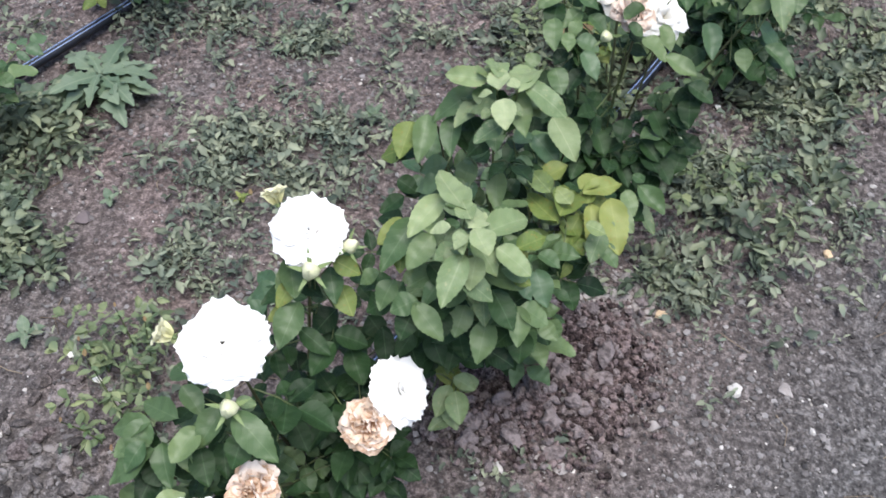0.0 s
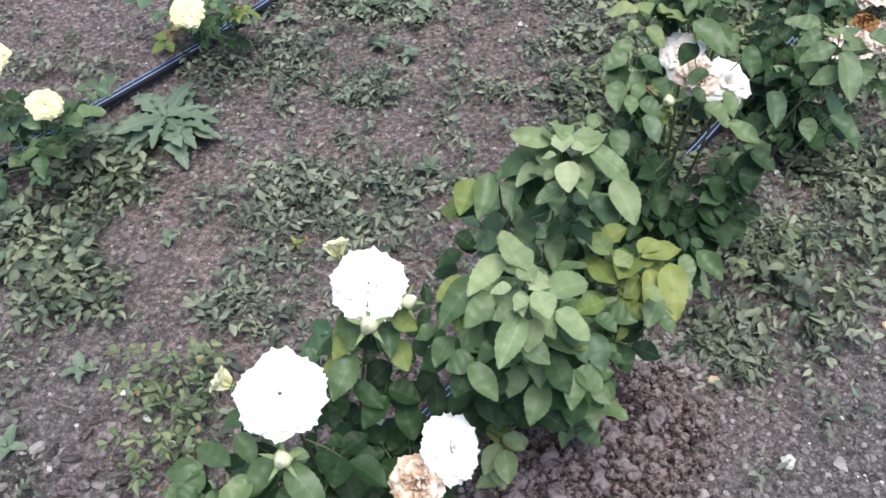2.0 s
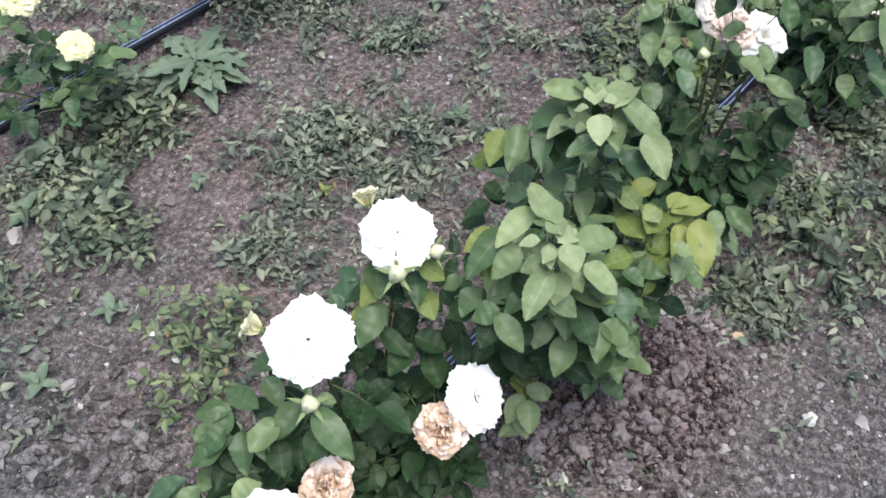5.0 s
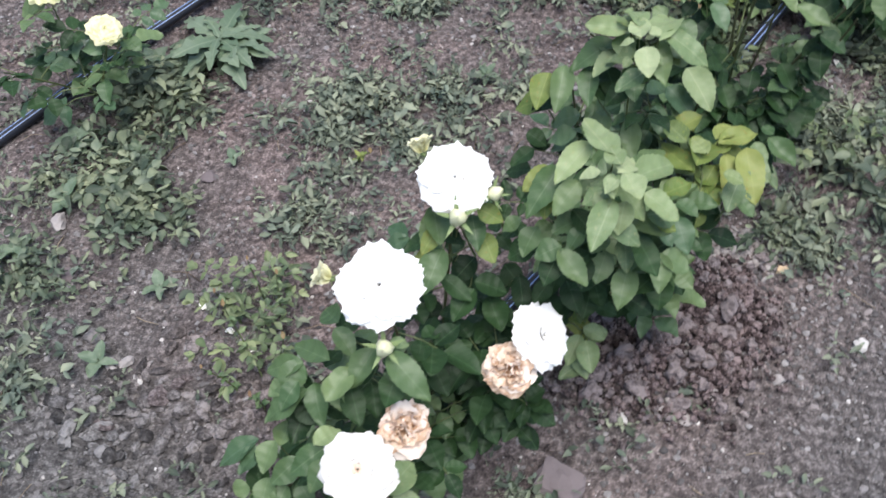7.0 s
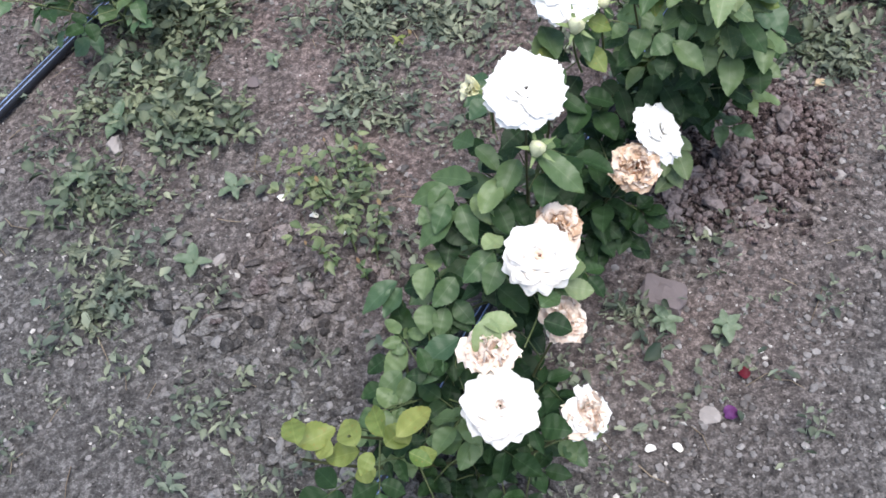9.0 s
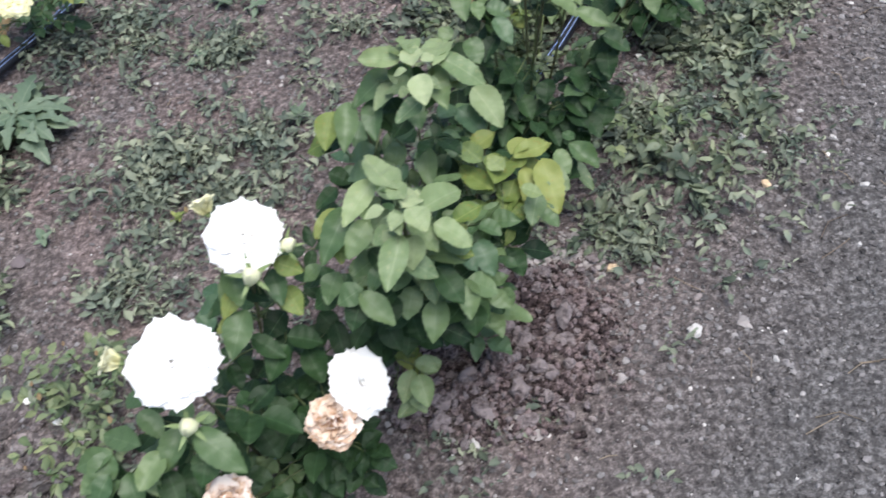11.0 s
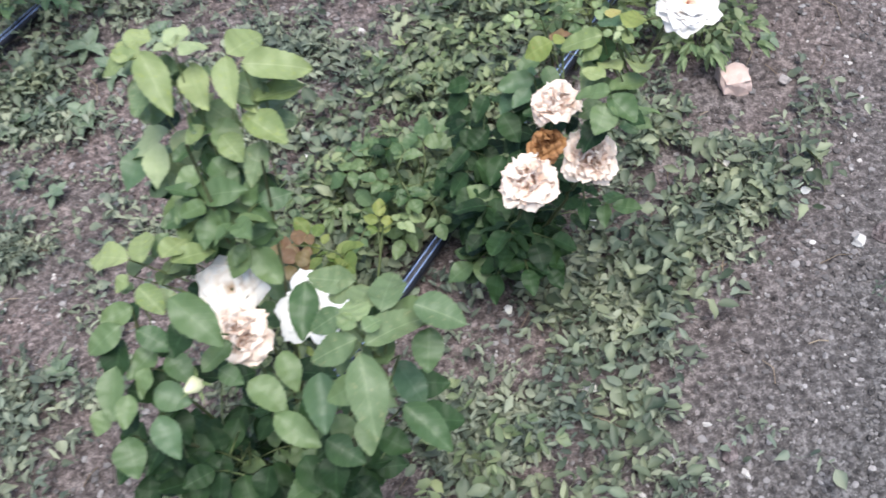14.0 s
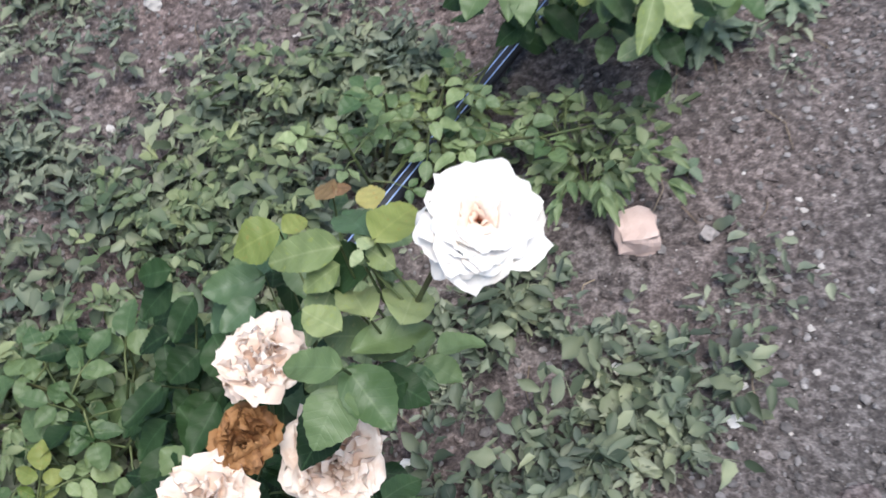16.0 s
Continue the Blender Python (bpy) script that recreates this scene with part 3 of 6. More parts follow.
def sow(name, places, mat, rng, leaf_len, leaves, height, spread):
    """Small creeping weeds as one sheet: bent runners from each root, with leaves on both sides and at the end."""
    kinds, face = weed_leaf(12, rng)
    vs, fs, off = [], [], 0
    zs = ground_height(places[:, 0], places[:, 1])
    for (px, py), pz in zip(places, zs):
        big = rng.uniform(0.55, 1.35)
        for k in range(int(rng.integers(2, 5))):
            a, bend = k * 2.1 + rng.uniform(-0.8, 0.8), rng.uniform(-1.2, 1.2)
            long, up = spread * big * rng.uniform(0.6, 1.6), height * big * rng.uniform(0.2, 1.0)
            n = int(rng.integers(*leaves))
            last = np.array((px, py, pz))
            for i in range(1, n + 1):
                u = i / n
                b = a + bend * u
                q = np.array((px + long * u * math.cos(b), py + long * u * math.sin(b), pz + 0.003 + up * math.sin(2.2 * u)))
                side = np.array((-math.sin(b), math.cos(b), 0)) * 0.0006
                vs.append(np.array([last - side, last + side, q]))
                fs.append(np.array([(0, 1, 2)]) + off)
                off += 3
                last = q
                hand = 1 if i % 2 else -1
                turn = b + (hand * rng.uniform(0.5, 1.3) if i < n else rng.uniform(-0.3, 0.3))
                ln = rng.uniform(*leaf_len) * big * (1.0 if i < n else 0.8)
                m = np.array(Euler((radians(rng.uniform(-25, 35)), radians(rng.uniform(-32, 32)), turn - math.pi / 2)).to_matrix())
                v = kinds[int(rng.integers(12))] * ln
                vs.append(v @ m.T + q)
                fs.append(face + off)
                off += len(v)
    return new(name, raw_mesh(name, np.concatenate(vs), np.concatenate(fs), mat))


def weed_density(x, y):
    r, s = row_coords(x, y)
    clump = smooth_noise(x, y, 0.085, 51) * 0.55 + smooth_noise(x, y, 0.035, 52) * 0.45
    right = ((r > 0.36) & (r < 1.36) & (s > 0.10) & (s < 0.37)) * np.clip(1.5 * np.minimum(s - 0.08, 0.39 - s) / 0.1, 0, 1) * np.clip(0.58 + 1.5 * smooth_noise(x, y, 0.07, 57), 0.03, 1) * np.clip((s - 0.02) / 0.16, 0.25, 1)
    left = ((r > 0.36) & (r < 1.42) & (s < -0.03) & (s > -0.40)) * np.clip(np.minimum(-s, s + 0.47) / 0.08, 0, 1) * np.clip((r - 0.3) / 0.5, 0.25, 1) * np.clip(1.0 + 1.6 * (s + 0.22), 0.45, 1) * np.clip(0.75 + 1.4 * smooth_noise(x, y, 0.12, 55), 0.05, 1)
    spots = 0.95 * blob(x, y, 0.62, 2.07, 0.13, 0.085, 10)
    for cx, cy, rx, ry, k in (
        (0.83, 2.08, 0.12, 0.09, 1.0), (0.75, 1.81, 0.09, 0.06, 0.6), (0.67, 1.96, 0.10, 0.06, 0.5), (0.82, 2.04, 0.13, 0.085, 1.0), (0.63, 1.83, 0.10, 0.05, 0.8), (0.47, 2.27, 0.10, 0.07, 0.7), (0.50, 2.42, 0.14, 0.10, 0.6),
        (0.72, 2.38, 0.16, 0.07, 0.45), (0.62, 2.62, 0.22, 0.10, 0.5), (0.30, 1.72, 0.09, 0.06, 0.5), (0.20, 1.52, 0.12, 0.07, 0.5),
        (0.95, 2.42, 0.14, 0.07, 0.5), (1.02, 2.72, 0.16, 0.10, 0.6), (0.98, 1.40, 0.07, 0.06, 0.5), (1.07, 1.34, 0.06, 0.05, 0.35),
        (1.07, 1.46, 0.05, 0.05, 0.3), (1.62, 1.98, 0.07, 0.16, 0.4), (0.05, 2.25, 0.2, 0.2, 0.35), (0.9, 2.95, 0.3, 0.15, 0.5),
        (1.63, 2.45, 0.06, 0.05, 0.9), (1.71, 2.475, 0.08, 0.035, 0.9), (1.80, 2.475, 0.05, 0.035, 0.9), (1.72, 2.37, 0.09, 0.04, 0.9), (1.82, 2.42, 0.05, 0.05, 0.8), (1.63, 2.37, 0.06, 0.04, 0.9),
    ):
        spots = np.maximum(spots, k * blob(x, y, cx, cy, rx, ry))
    d = np.maximum(np.maximum(right, left), spots)
    d = np.clip(d * (0.34 + 2.6 * clump), 0, 1) ** 1.8 + 0.016 * (s < 0.28) + 0.003
    return d * (1 - dug(x, y)) * (np.hypot(x - 1.79, y - 2.57) > 0.105) * (1 - blob(x, y, 1.01, 1.44, 0.055, 0.055))


p = sample(rng, 2050, *AREA, weed_density)
tagged(sow("low_weeds", p, WEED, rng, (0.007, 0.0200), (3, 7), 0.026, 0.034), "grey-green low weeds with small oval leaves covering the soil", "weeds", kind="stuff")


def herb_density(x, y):
    r, s = row_coords(x, y)
    left = 0.8 * ((r > 0.62) & (r < 1.40) & (s < 0.0) & (s > -0.32)) * np.clip((0.32 + s) / 0.15, 0, 1)
    left = np.maximum(left, 0.42 * ((r > 0.40) & (r < 1.30) & (s > 0.12) & (s < 0.36)))
    d = np.clip(left * (0.35 + 1.8 * smooth_noise(x, y, 0.075, 61)), 0, 1) ** 1.5
    for cx, cy, rx, ry, k in (
        (0.26, 2.06, 0.14, 0.11, 1.0), (0.31, 1.86, 0.12, 0.09, 1.0), (0.19, 1.90, 0.13, 0.15, 1.0), (0.20, 1.72, 0.10, 0.08, 0.6), (0.60, 2.78, 0.16, 0.16, 1.0),
        (0.85, 3.0, 0.22, 0.10, 0.7), (0.985, 1.37, 0.035, 0.035, 0.8), (1.40, 2.39, 0.05, 0.05, 1.0), (1.45, 2.47, 0.05, 0.05, 1.0), (1.51, 2.56, 0.05, 0.05, 1.0), (1.13, 1.96, 0.06, 0.06, 1.0), (1.09, 1.90, 0.05, 0.05, 0.8), (1.55, 2.1, 0.06, 0.2, 0.25),
        (1.63, 2.45, 0.06, 0.05, 0.9), (1.71, 2.475, 0.08, 0.035, 0.9), (1.80, 2.475, 0.05, 0.035, 0.9), (1.72, 2.37, 0.09, 0.04, 0.9), (1.82, 2.42, 0.05, 0.05, 0.8), (1.63, 2.37, 0.06, 0.04, 0.9),
    ):
        d = np.maximum(d, k * blob(x, y, cx, cy, rx, ry) * np.clip(0.25 + 1.7 * smooth_noise(x, y, 0.055, 63), 0, 1))
    return np.clip(d, 0, 1) * (1 - blob(x, y, 1.79, 2.57, 0.13, 0.12)) * (1 - blob(x, y, 1.01, 1.44, 0.055, 0.055))


p = sample(rng, 640, *AREA, herb_density)
tagged(sow("leafy_weeds", p, HERB, rng, (0.011, 0.026), (3, 6), 0.042, 0.040), "fresher green leafy weeds standing a hand high among the roses", "weeds", kind="stuff")


def sow_pinnate(name, places, mat, rng):
    """Taller weeds: arching stalks with narrow leaflets in pairs, all in one sheet."""
    kinds, face = weed_leaf(8, rng)
    vs, fs, off = [], [], 0
    zs = ground_height(places[:, 0], places[:, 1])
    for (px, py), pz in zip(places, zs):
        for k in range(int(rng.integers(3, 6))):
            a, ln, up = k * 2.4 + rng.uniform(-0.6, 0.6), rng.uniform(0.035, 0.075), rng.uniform(0.03, 0.085)
            out, side = np.array((math.cos(a), math.sin(a), 0.0)), np.array((-math.sin(a), math.cos(a), 0.0))
            root = np.array((px, py, pz))
            spine = [root + out * ln * u + np.array((0, 0, up * math.sin(1.9 * u))) for u in (0, 0.25, 0.5, 0.75, 1.0)]
            for n in range(4):
                q = side * 0.0007
                vs.append(np.array([spine[n] - q, spine[n] + q, spine[n + 1]]))
                fs.append(np.array([(0, 1, 2)]) + off)
                off += 3
            for n, hand in ((2, -1), (2, 1), (3, -1), (3, 1), (4, -0.5), (4, 0.5), (4, 0)):
                turn = a - hand * 1.0 + rng.uniform(-0.2, 0.2)
                m = np.array(Euler((radians(rng.uniform(-30, 20)), radians(rng.uniform(-20, 20)), turn - math.pi / 2)).to_matrix())
                v = kinds[int(rng.integers(8))] * rng.uniform(0.010, 0.022)
                vs.append(v @ m.T + spine[n])
                fs.append(face + off)
                off += len(v)
    return new(name, raw_mesh(name, np.concatenate(vs), np.concatenate(fs), mat))


def pinnate_density(x, y):
    r, s = row_coords(x, y)
    d = ((r > 0.55) & (r < 1.42) & (s < 0.02) & (s > -0.24)) * np.clip((0.26 + s) / 0.12, 0, 1) * np.clip(0.1 + 1.3 * smooth_noise(x, y, 0.09, 91), 0, 1)
    for cx, cy, rx, ry, k in ((1.77, 2.66, 0.05, 0.04, 1.0), (1.40, 2.02, 0.05, 0.05, 0.5), (0.56, 1.63, 0.06, 0.07, 0.35), (1.42, 2.42, 0.05, 0.05, 0.9), (1.48, 2.51, 0.05, 0.05, 0.9), (1.12, 1.95, 0.05, 0.05, 0.8), (1.22, 2.22, 0.07, 0.05, 0.9)):
        d = np.maximum(d, k * blob(x, y, cx, cy, rx, ry))
    return np.clip(d, 0, 1) * (1 - blob(x, y, 1.79, 2.57, 0.10, 0.09))


p = sample(rng, 90, *AREA, pinnate_density)
tagged(sow_pinnate("feathery_weeds", p, FEATHER, rng), "taller fresh green weeds with feathered leaves beside the row", "weeds", kind="stuff")


def build_straw():
    """Thin dry runners lying among the weeds."""
    vs, fs, off = [], [], 0
    p = sample(rng, 420, *AREA, lambda x, y: 0.1 + 0.9 * weed_density(x, y))
    for x, y in p:
        a, ln = rng.uniform(0, 6.28), rng.uniform(0.02, 0.07)
        b = a + rng.uniform(-0.7, 0.7)
        pts = [Vector((x, y, 0)), Vector((x + ln * 0.5 * math.cos(a), y + ln * 0.5 * math.sin(a), 0)), Vector((x + ln * 0.5 * (math.cos(a) + math.cos(b)), y + ln * 0.5 * (math.sin(a) + math.sin(b)), 0))]
        for k, q in enumerate(pts):
            q.z = float(ground_height(q.x, q.y)) + (0.002, 0.007, 0.003)[k]
        v, f = tube(pts, [0.0008] * 3, 3)
        vs.append(np.array([q[:] for q in v]))
        fs += [[k + off for k in q] for q in f]
        off += len(v)
    me = mesh_from("dry_runners", np.concatenate(vs), fs, [STRAW])
    tagged(new("dry_runners", me), "thin dry brown weed stalks lying on the soil", "dry stalks", kind="stuff")


build_straw()


# ---- drip pipes ----
def drip_pipe(points, label):
    """A black hose along a line on the ground, with two pale lines on its top painting its highlights."""
    pts = []
    for (x0, y0, z0), (x1, y1, z1) in zip(points, points[1:]):
        n = max(2, int(math.hypot(x1 - x0, y1 - y0) / 0.05))
        for k in range(n):
            u = k / n
            pts.append(Vector((x0 + (x1 - x0) * u, y0 + (y1 - y0) * u, z0 + (z1 - z0) * u)))
    pts.append(Vector(points[-1]))
    for q in pts:
        q.x += 0.004 * float(smooth_noise(q.x, q.y, 0.35, 71))
    v, f = tube(pts, [0.0102] * len(pts), 16)
    hose = new("drip_pipe", mesh_from("drip_pipe", v, f, [PIPE]))
    # thin raised lines standing in for the hose's two bright reflections
    for k in (-1, 1):
        way = (pts[-1] - pts[0]).normalized()
        side = Vector((way.y, -way.x, 0))
        line = [q + side * (0.0037 * k + 0.0022) + Vector((0, 0, 0.0097 - 0.0013 * (k > 0))) for q in pts]
        v, f = tube(line, [0.0010] * len(line), 6)
        under(hose, "glint", mesh_from("glint", v, f, [GLINT]), label="thin pale blue line painting the sky's glint")
    return tagged(hose, label, "irrigation pipe", "drip pipes")


drip_pipe([(0.30, 0.72, 0.012), (0.882, 1.612, 0.03), (1.185, 2.052, 0.03), (1.314, 2.243, 0.026), (1.553, 2.62, 0.03), (1.727, 2.895, 0.028), (2.25, 3.70, 0.015)], "black drip irrigation pipe running along the rose row")
drip_pipe([(-0.60, 1.02, 0.012), (0.037, 1.99, 0.016), (0.162, 2.175, 0.018), (0.364, 2.44, 0.02), (0.47, 2.61, 0.02), (1.05, 3.50, 0.014)], "black drip irrigation pipe along the neighbouring row")


# ---- rose leaves, petals and buds ----
def leaflet_mesh(seed, mat):
    """An oval leaflet with a drawn-out tip and a finely toothed edge, a unit long."""
    r = random.Random(seed)
    w, fold, curl = r.uniform(0.315, 0.40), r.uniform(0.08, 0.46), r.uniform(-0.08, 0.32)
    wave, phase, lean = r.uniform(0.02, 0.06), r.uniform(0, 6.28), r.uniform(-0.10, 0.10)
    rows, verts, faces = 19, [], []
    for n in range(rows):
        u = n / (rows - 1)
        half = w * (math.sin(math.pi * u ** 0.86) ** 0.72 if 0 < n < rows - 1 else 0.0) * (1 - 0.16 * u ** 3)
        half = max(half, 0.010) * (1.0 + (0.030 if n % 2 else -0.020))
        mid = lean * math.sin(math.pi * u) * 0.5
        for k in (-1.0, -0.5, 0.0, 0.5, 1.0):
            z = fold * abs(k) ** 1.4 * half - curl * u * u + wave * math.sin(9 * u + phase + 2 * k) * abs(k) + 0.020 * math.sin(24 * u - 5 * abs(k)) * abs(k) * (1 - abs(k)) * 4
            verts.append((half * k + mid, u + (0.016 if abs(k) == 1 and n % 2 else 0.0) - 0.03 * abs(k) * (1 - u), z))
    for n in range(rows - 1):
        for k in range(4):
            a = n * 5 + k
            faces.append((a, a + 1, a + 6, a + 5))
    return mesh_from("leaflet", verts, faces, [mat])


LEAFLETS = {tone: [leaflet_mesh(100 + n, m) for n in range(10)] for tone, m in LEAF.items()}


# open lanes between the bushes, where no leaf grows: above a stretch of pipe and before some flowers
OPEN = [
    (Vector((1.302, 2.240, 0.03)), Vector((1.200, 1.721, 0.5)), 0.050),
    (Vector((1.240, 1.985, 0.40)), Vector((1.35, 1.75, 0.75)), 0.034),
    (Vector((1.288, 2.035, 0.35)), Vector((1.40, 1.76, 0.80)), 0.030),
    (Vector((1.288, 2.035, 0.35)), Vector((1.26, 1.76, 0.75)), 0.030),
    (Vector((1.222, 2.035, 0.38)), Vector((1.33, 1.80, 0.75)), 0.034),
]


def in_lane(q, lanes=OPEN):
    for a, b, wide in lanes:
        u = max(0.0, min(1.0, (q - a).dot(b - a) / (b - a).length_squared))
        if (q - a.lerp(b, u)).length < wide:
            return True
    return False


def compound_leaf(bush, base, at, to, size, tone, r, pairs=2, level=None):
    """One rose leaf: a stalk from a cane at one place towards another, with a leaflet at its end and pairs behind."""
    at, to = Vector(at), Vector(to)
    if pairs and in_lane(to):
        return None
    way = to - at
    flat = Vector((way.x, way.y, 0))
    if flat.length < 0.015:
        a = r.uniform(0, 2 * math.pi)
        flat = Vector((math.cos(a), math.sin(a), 0))
    head = (flat.normalized() + Vector((0, 0, max(-0.35, min(0.5, way.z / max(way.length, 0.01)))) )).normalized()
    up = Vector((r.uniform(-0.35, 0.35), r.uniform(-0.45, 0.25), 1)).normalized() if level is None else Vector(level).normalized()
    axes = frame_of(head, up)
    side, top = axes.col[0].to_3d(), axes.col[2].to_3d()
    end = to - head * size * 0.15
    knee = at.lerp(end, 0.55) + Vector((0, 0, 0.10 * way.length))
    pts = [at, knee, end]
    v, f = tube([q - at for q in pts], [0.0012, 0.0010, 0.0007], 4)
    stalk = under(bush, "leaf", mesh_from("leaf", v, f, [STEM]), Matrix.Translation(at - base))

    def put(place, way, up, s):
        m = frame_of(way, up)
        m = Matrix.Translation(place - at) @ m @ Matrix.Diagonal((s * r.uniform(0.9, 1.1), s, s, 1))
        under(stalk, "leaflet", r.choice(LEAFLETS[tone]), m)

    put(end, head + Vector((0, 0, r.uniform(-0.35, 0.05))), top + 0.2 * side * r.uniform(-1, 1), size * r.uniform(0.95, 1.1))
    for k in range(pairs):
        back = end.lerp(knee, min(1.0, (0.30 + 0.62 * k) * size / max((end - knee).length, 0.004)))
        s = size * (0.88, 0.66, 0.5)[k]
        for hand in (-1, 1):
            w = (head * r.uniform(0.25, 0.5) + side * hand + Vector((0, 0, r.uniform(-0.3, 0.05)))).normalized()
            put(back + side * hand * 0.002, w, top + side * hand * r.uniform(-0.1, 0.3), s * r.uniform(0.9, 1.08))
    return stalk


def petal_mesh(seed, mat, kind):
    r = random.Random(seed)
    rows, verts, faces = 8, [], []
    wide = {"open": r.uniform(0.36, 0.46), "round": r.uniform(0.52, 0.64), "limp": r.uniform(0.42, 0.55)}[kind]
    across = (-1.0, -0.67, -0.33, 0.0, 0.33, 0.67, 1.0)
    for n in range(rows):
        u = n / (rows - 1)
        half = wide * (0.30 + 0.70 * math.sin(math.pi * min(1.0, 0.08 + 0.72 * u)) ** 0.9)
        if n == rows - 1:
            half *= 0.78 if kind == "open" else 0.74
        for k in across:
            z = 0.16 * math.sin(math.pi * 0.8 * u) + 0.40 * (k * half) ** 2
            y = u
            if kind == "open":
                z -= 0.20 * max(0.0, u - 0.62) ** 1.2 * 2 + 0.10 * abs(k) * max(0.0, u - 0.55)
                z += 0.05 * u * noise.noise(Vector((k * 1.9 + seed, u * 2.0, 0.7)))
                y += (0.045 * (k == 0) - 0.02 * abs(k) - 0.05 * k * k + 0.05 * noise.noise(Vector((k * 2.3, seed, 0.5)))) * u ** 3
            elif kind == "round":
                z += 0.24 * u * noise.noise(Vector((k * 1.5 + seed, u * 2.0, 0.3 * seed))) - 0.26 * max(0.0, u - 0.7) ** 1.1 * 2
                y += (0.20 * noise.noise(Vector((k * 1.5, u * 1.5, seed))) - 0.10 * k * k + 0.04 * (k == 0)) * u ** 2
            else:
                z += 0.36 * u * noise.noise(Vector((k * 2.0 + seed, u * 3.2, 0.3 * seed))) + 0.03 * u * math.sin(5 * k + seed)
                y += (0.16 * noise.noise(Vector((k * 1.7, u * 2.2, seed))) - 0.12 * k * k) * u
            verts.append((half * k, y, z))
    for n in range(rows - 1):
        for k in range(6):
            a = n * 7 + k
            faces.append((a, a + 1, a + 8, a + 7))
    return mesh_from("petal", verts, faces, [mat])


PETAL_KIND = {"white": "open", "cream": "round", "ivory": "round", "yellow": "round", "red": "round", "tint": "round", "purple": "round"}
PETALS = {tone: [petal_mesh(300 + n, m, PETAL_KIND.get(tone, "limp")) for n in range(6)] for tone, m in PETAL.items()}


def calyx_mesh():
    verts, faces = [], []
    for n, (h, w) in enumerate(((-0.30, 0.04), (-0.22, 0.13), (-0.10, 0.17), (0.0, 0.13))):
        for k in range(8):
            c = 2 * math.pi * k / 8
            verts.append((w * math.cos(c), w * math.sin(c), h))
    for n in range(3):
        for k in range(8):
            l = (k + 1) % 8
            faces.append((n * 8 + k, n * 8 + l, n * 8 + 8 + l, n * 8 + 8 + k))
    for k in range(5):
        c = 2 * math.pi * k / 5 + 0.3
        a, b = Vector((math.cos(c), math.sin(c), 0)), Vector((-math.sin(c), math.cos(c), 0))
        o = len(verts)
        verts += [tuple(0.12 * a - 0.07 * b - Vector((0, 0, 0.03))), tuple(0.12 * a + 0.07 * b - Vector((0, 0, 0.03))), tuple(0.38 * a + 0.05 * b - Vector((0, 0, 0.09))), tuple(0.38 * a - 0.05 * b - Vector((0, 0, 0.09))), tuple(0.62 * a - Vector((0, 0, 0.22)))]
        faces += [(o, o + 1, o + 2, o + 3), (o + 3, o + 2, o + 4)]
    return mesh_from("flower", verts, faces, [CALYX])


CALYX_MESH = calyx_mesh()


def rose(bush, base, at, face, radius, tone, r, heart=None, rings=None, label=""):
    """A full rose: rings of petals from flat outer ones to upright inner ones."""
    at = Vector(at)
    f = Vector(face).normalized()
    turn = f.to_track_quat("Z", "Y").to_matrix().to_4x4()
    flower = under(bush, "flower", CALYX_MESH, Matrix.Translation(at - base) @ turn @ Matrix.Diagonal((radius, radius, radius, 1)), label)
    limp = tone in ("faded", "pale_faded", "brown")
    rings = rings or (((12, 3, 0.97), (11, 12, 0.95), (10, 24, 0.80), (8, 40, 0.60), (6, 58, 0.42), (5, 74, 0.30), (3, 84, 0.24)) if not limp else ((9, 0, 0.98), (9, 18, 0.90)))
    for n, (count, lift, length) in enumerate(rings):
        for k in range(count):
            a = 360 * (k + 0.5 * (n % 2)) / count + r.uniform(-9, 9) * (2.2 if limp else 1)
            e = lift + r.uniform(-5, 5) * (2.5 if limp else 1)
            t = heart if heart and n >= len(rings) - 2 else tone
            if limp and r.random() < 0.25:
                t = "pale_faded" if tone == "faded" else tone
            s = length * (r.uniform(0.88, 1.08) if limp or n > 1 else r.uniform(0.95, 1.04))
            m = pose(0, 0, 0.025 * n, 0, 0, a) @ pose(0, 0.05, 0, e, r.uniform(-9, 9), r.uniform(-14, 14) if limp else r.uniform(-5, 5)) @ Matrix.Diagonal((s * (1.0 if n < 3 else 1.15), s, s, 1))
            under(flower, "petal", r.choice(PETALS[t]), m)
    if limp:
        # the crinkled middle: short petals on edge, spread over the head
        for k in range(26):
            d, a = 0.62 * math.sqrt((k + 0.5) / 26), 137.5 * k
            t = tone if r.random() < 0.7 else "pale_faded" if tone == "faded" else tone
            s = r.uniform(0.34, 0.5)
            m = pose(d * math.cos(radians(a)), d * math.sin(radians(a)), 0.10 + 0.16 * (1 - d), 0, 0, r.uniform(0, 360)) @ pose(0, 0, 0, r.uniform(50, 100), r.uniform(-25, 25), 0) @ Matrix.Diagonal((s * 1.2, s, s, 1))
            under(flower, "petal", r.choice(PETALS[t]), m)
    return flower


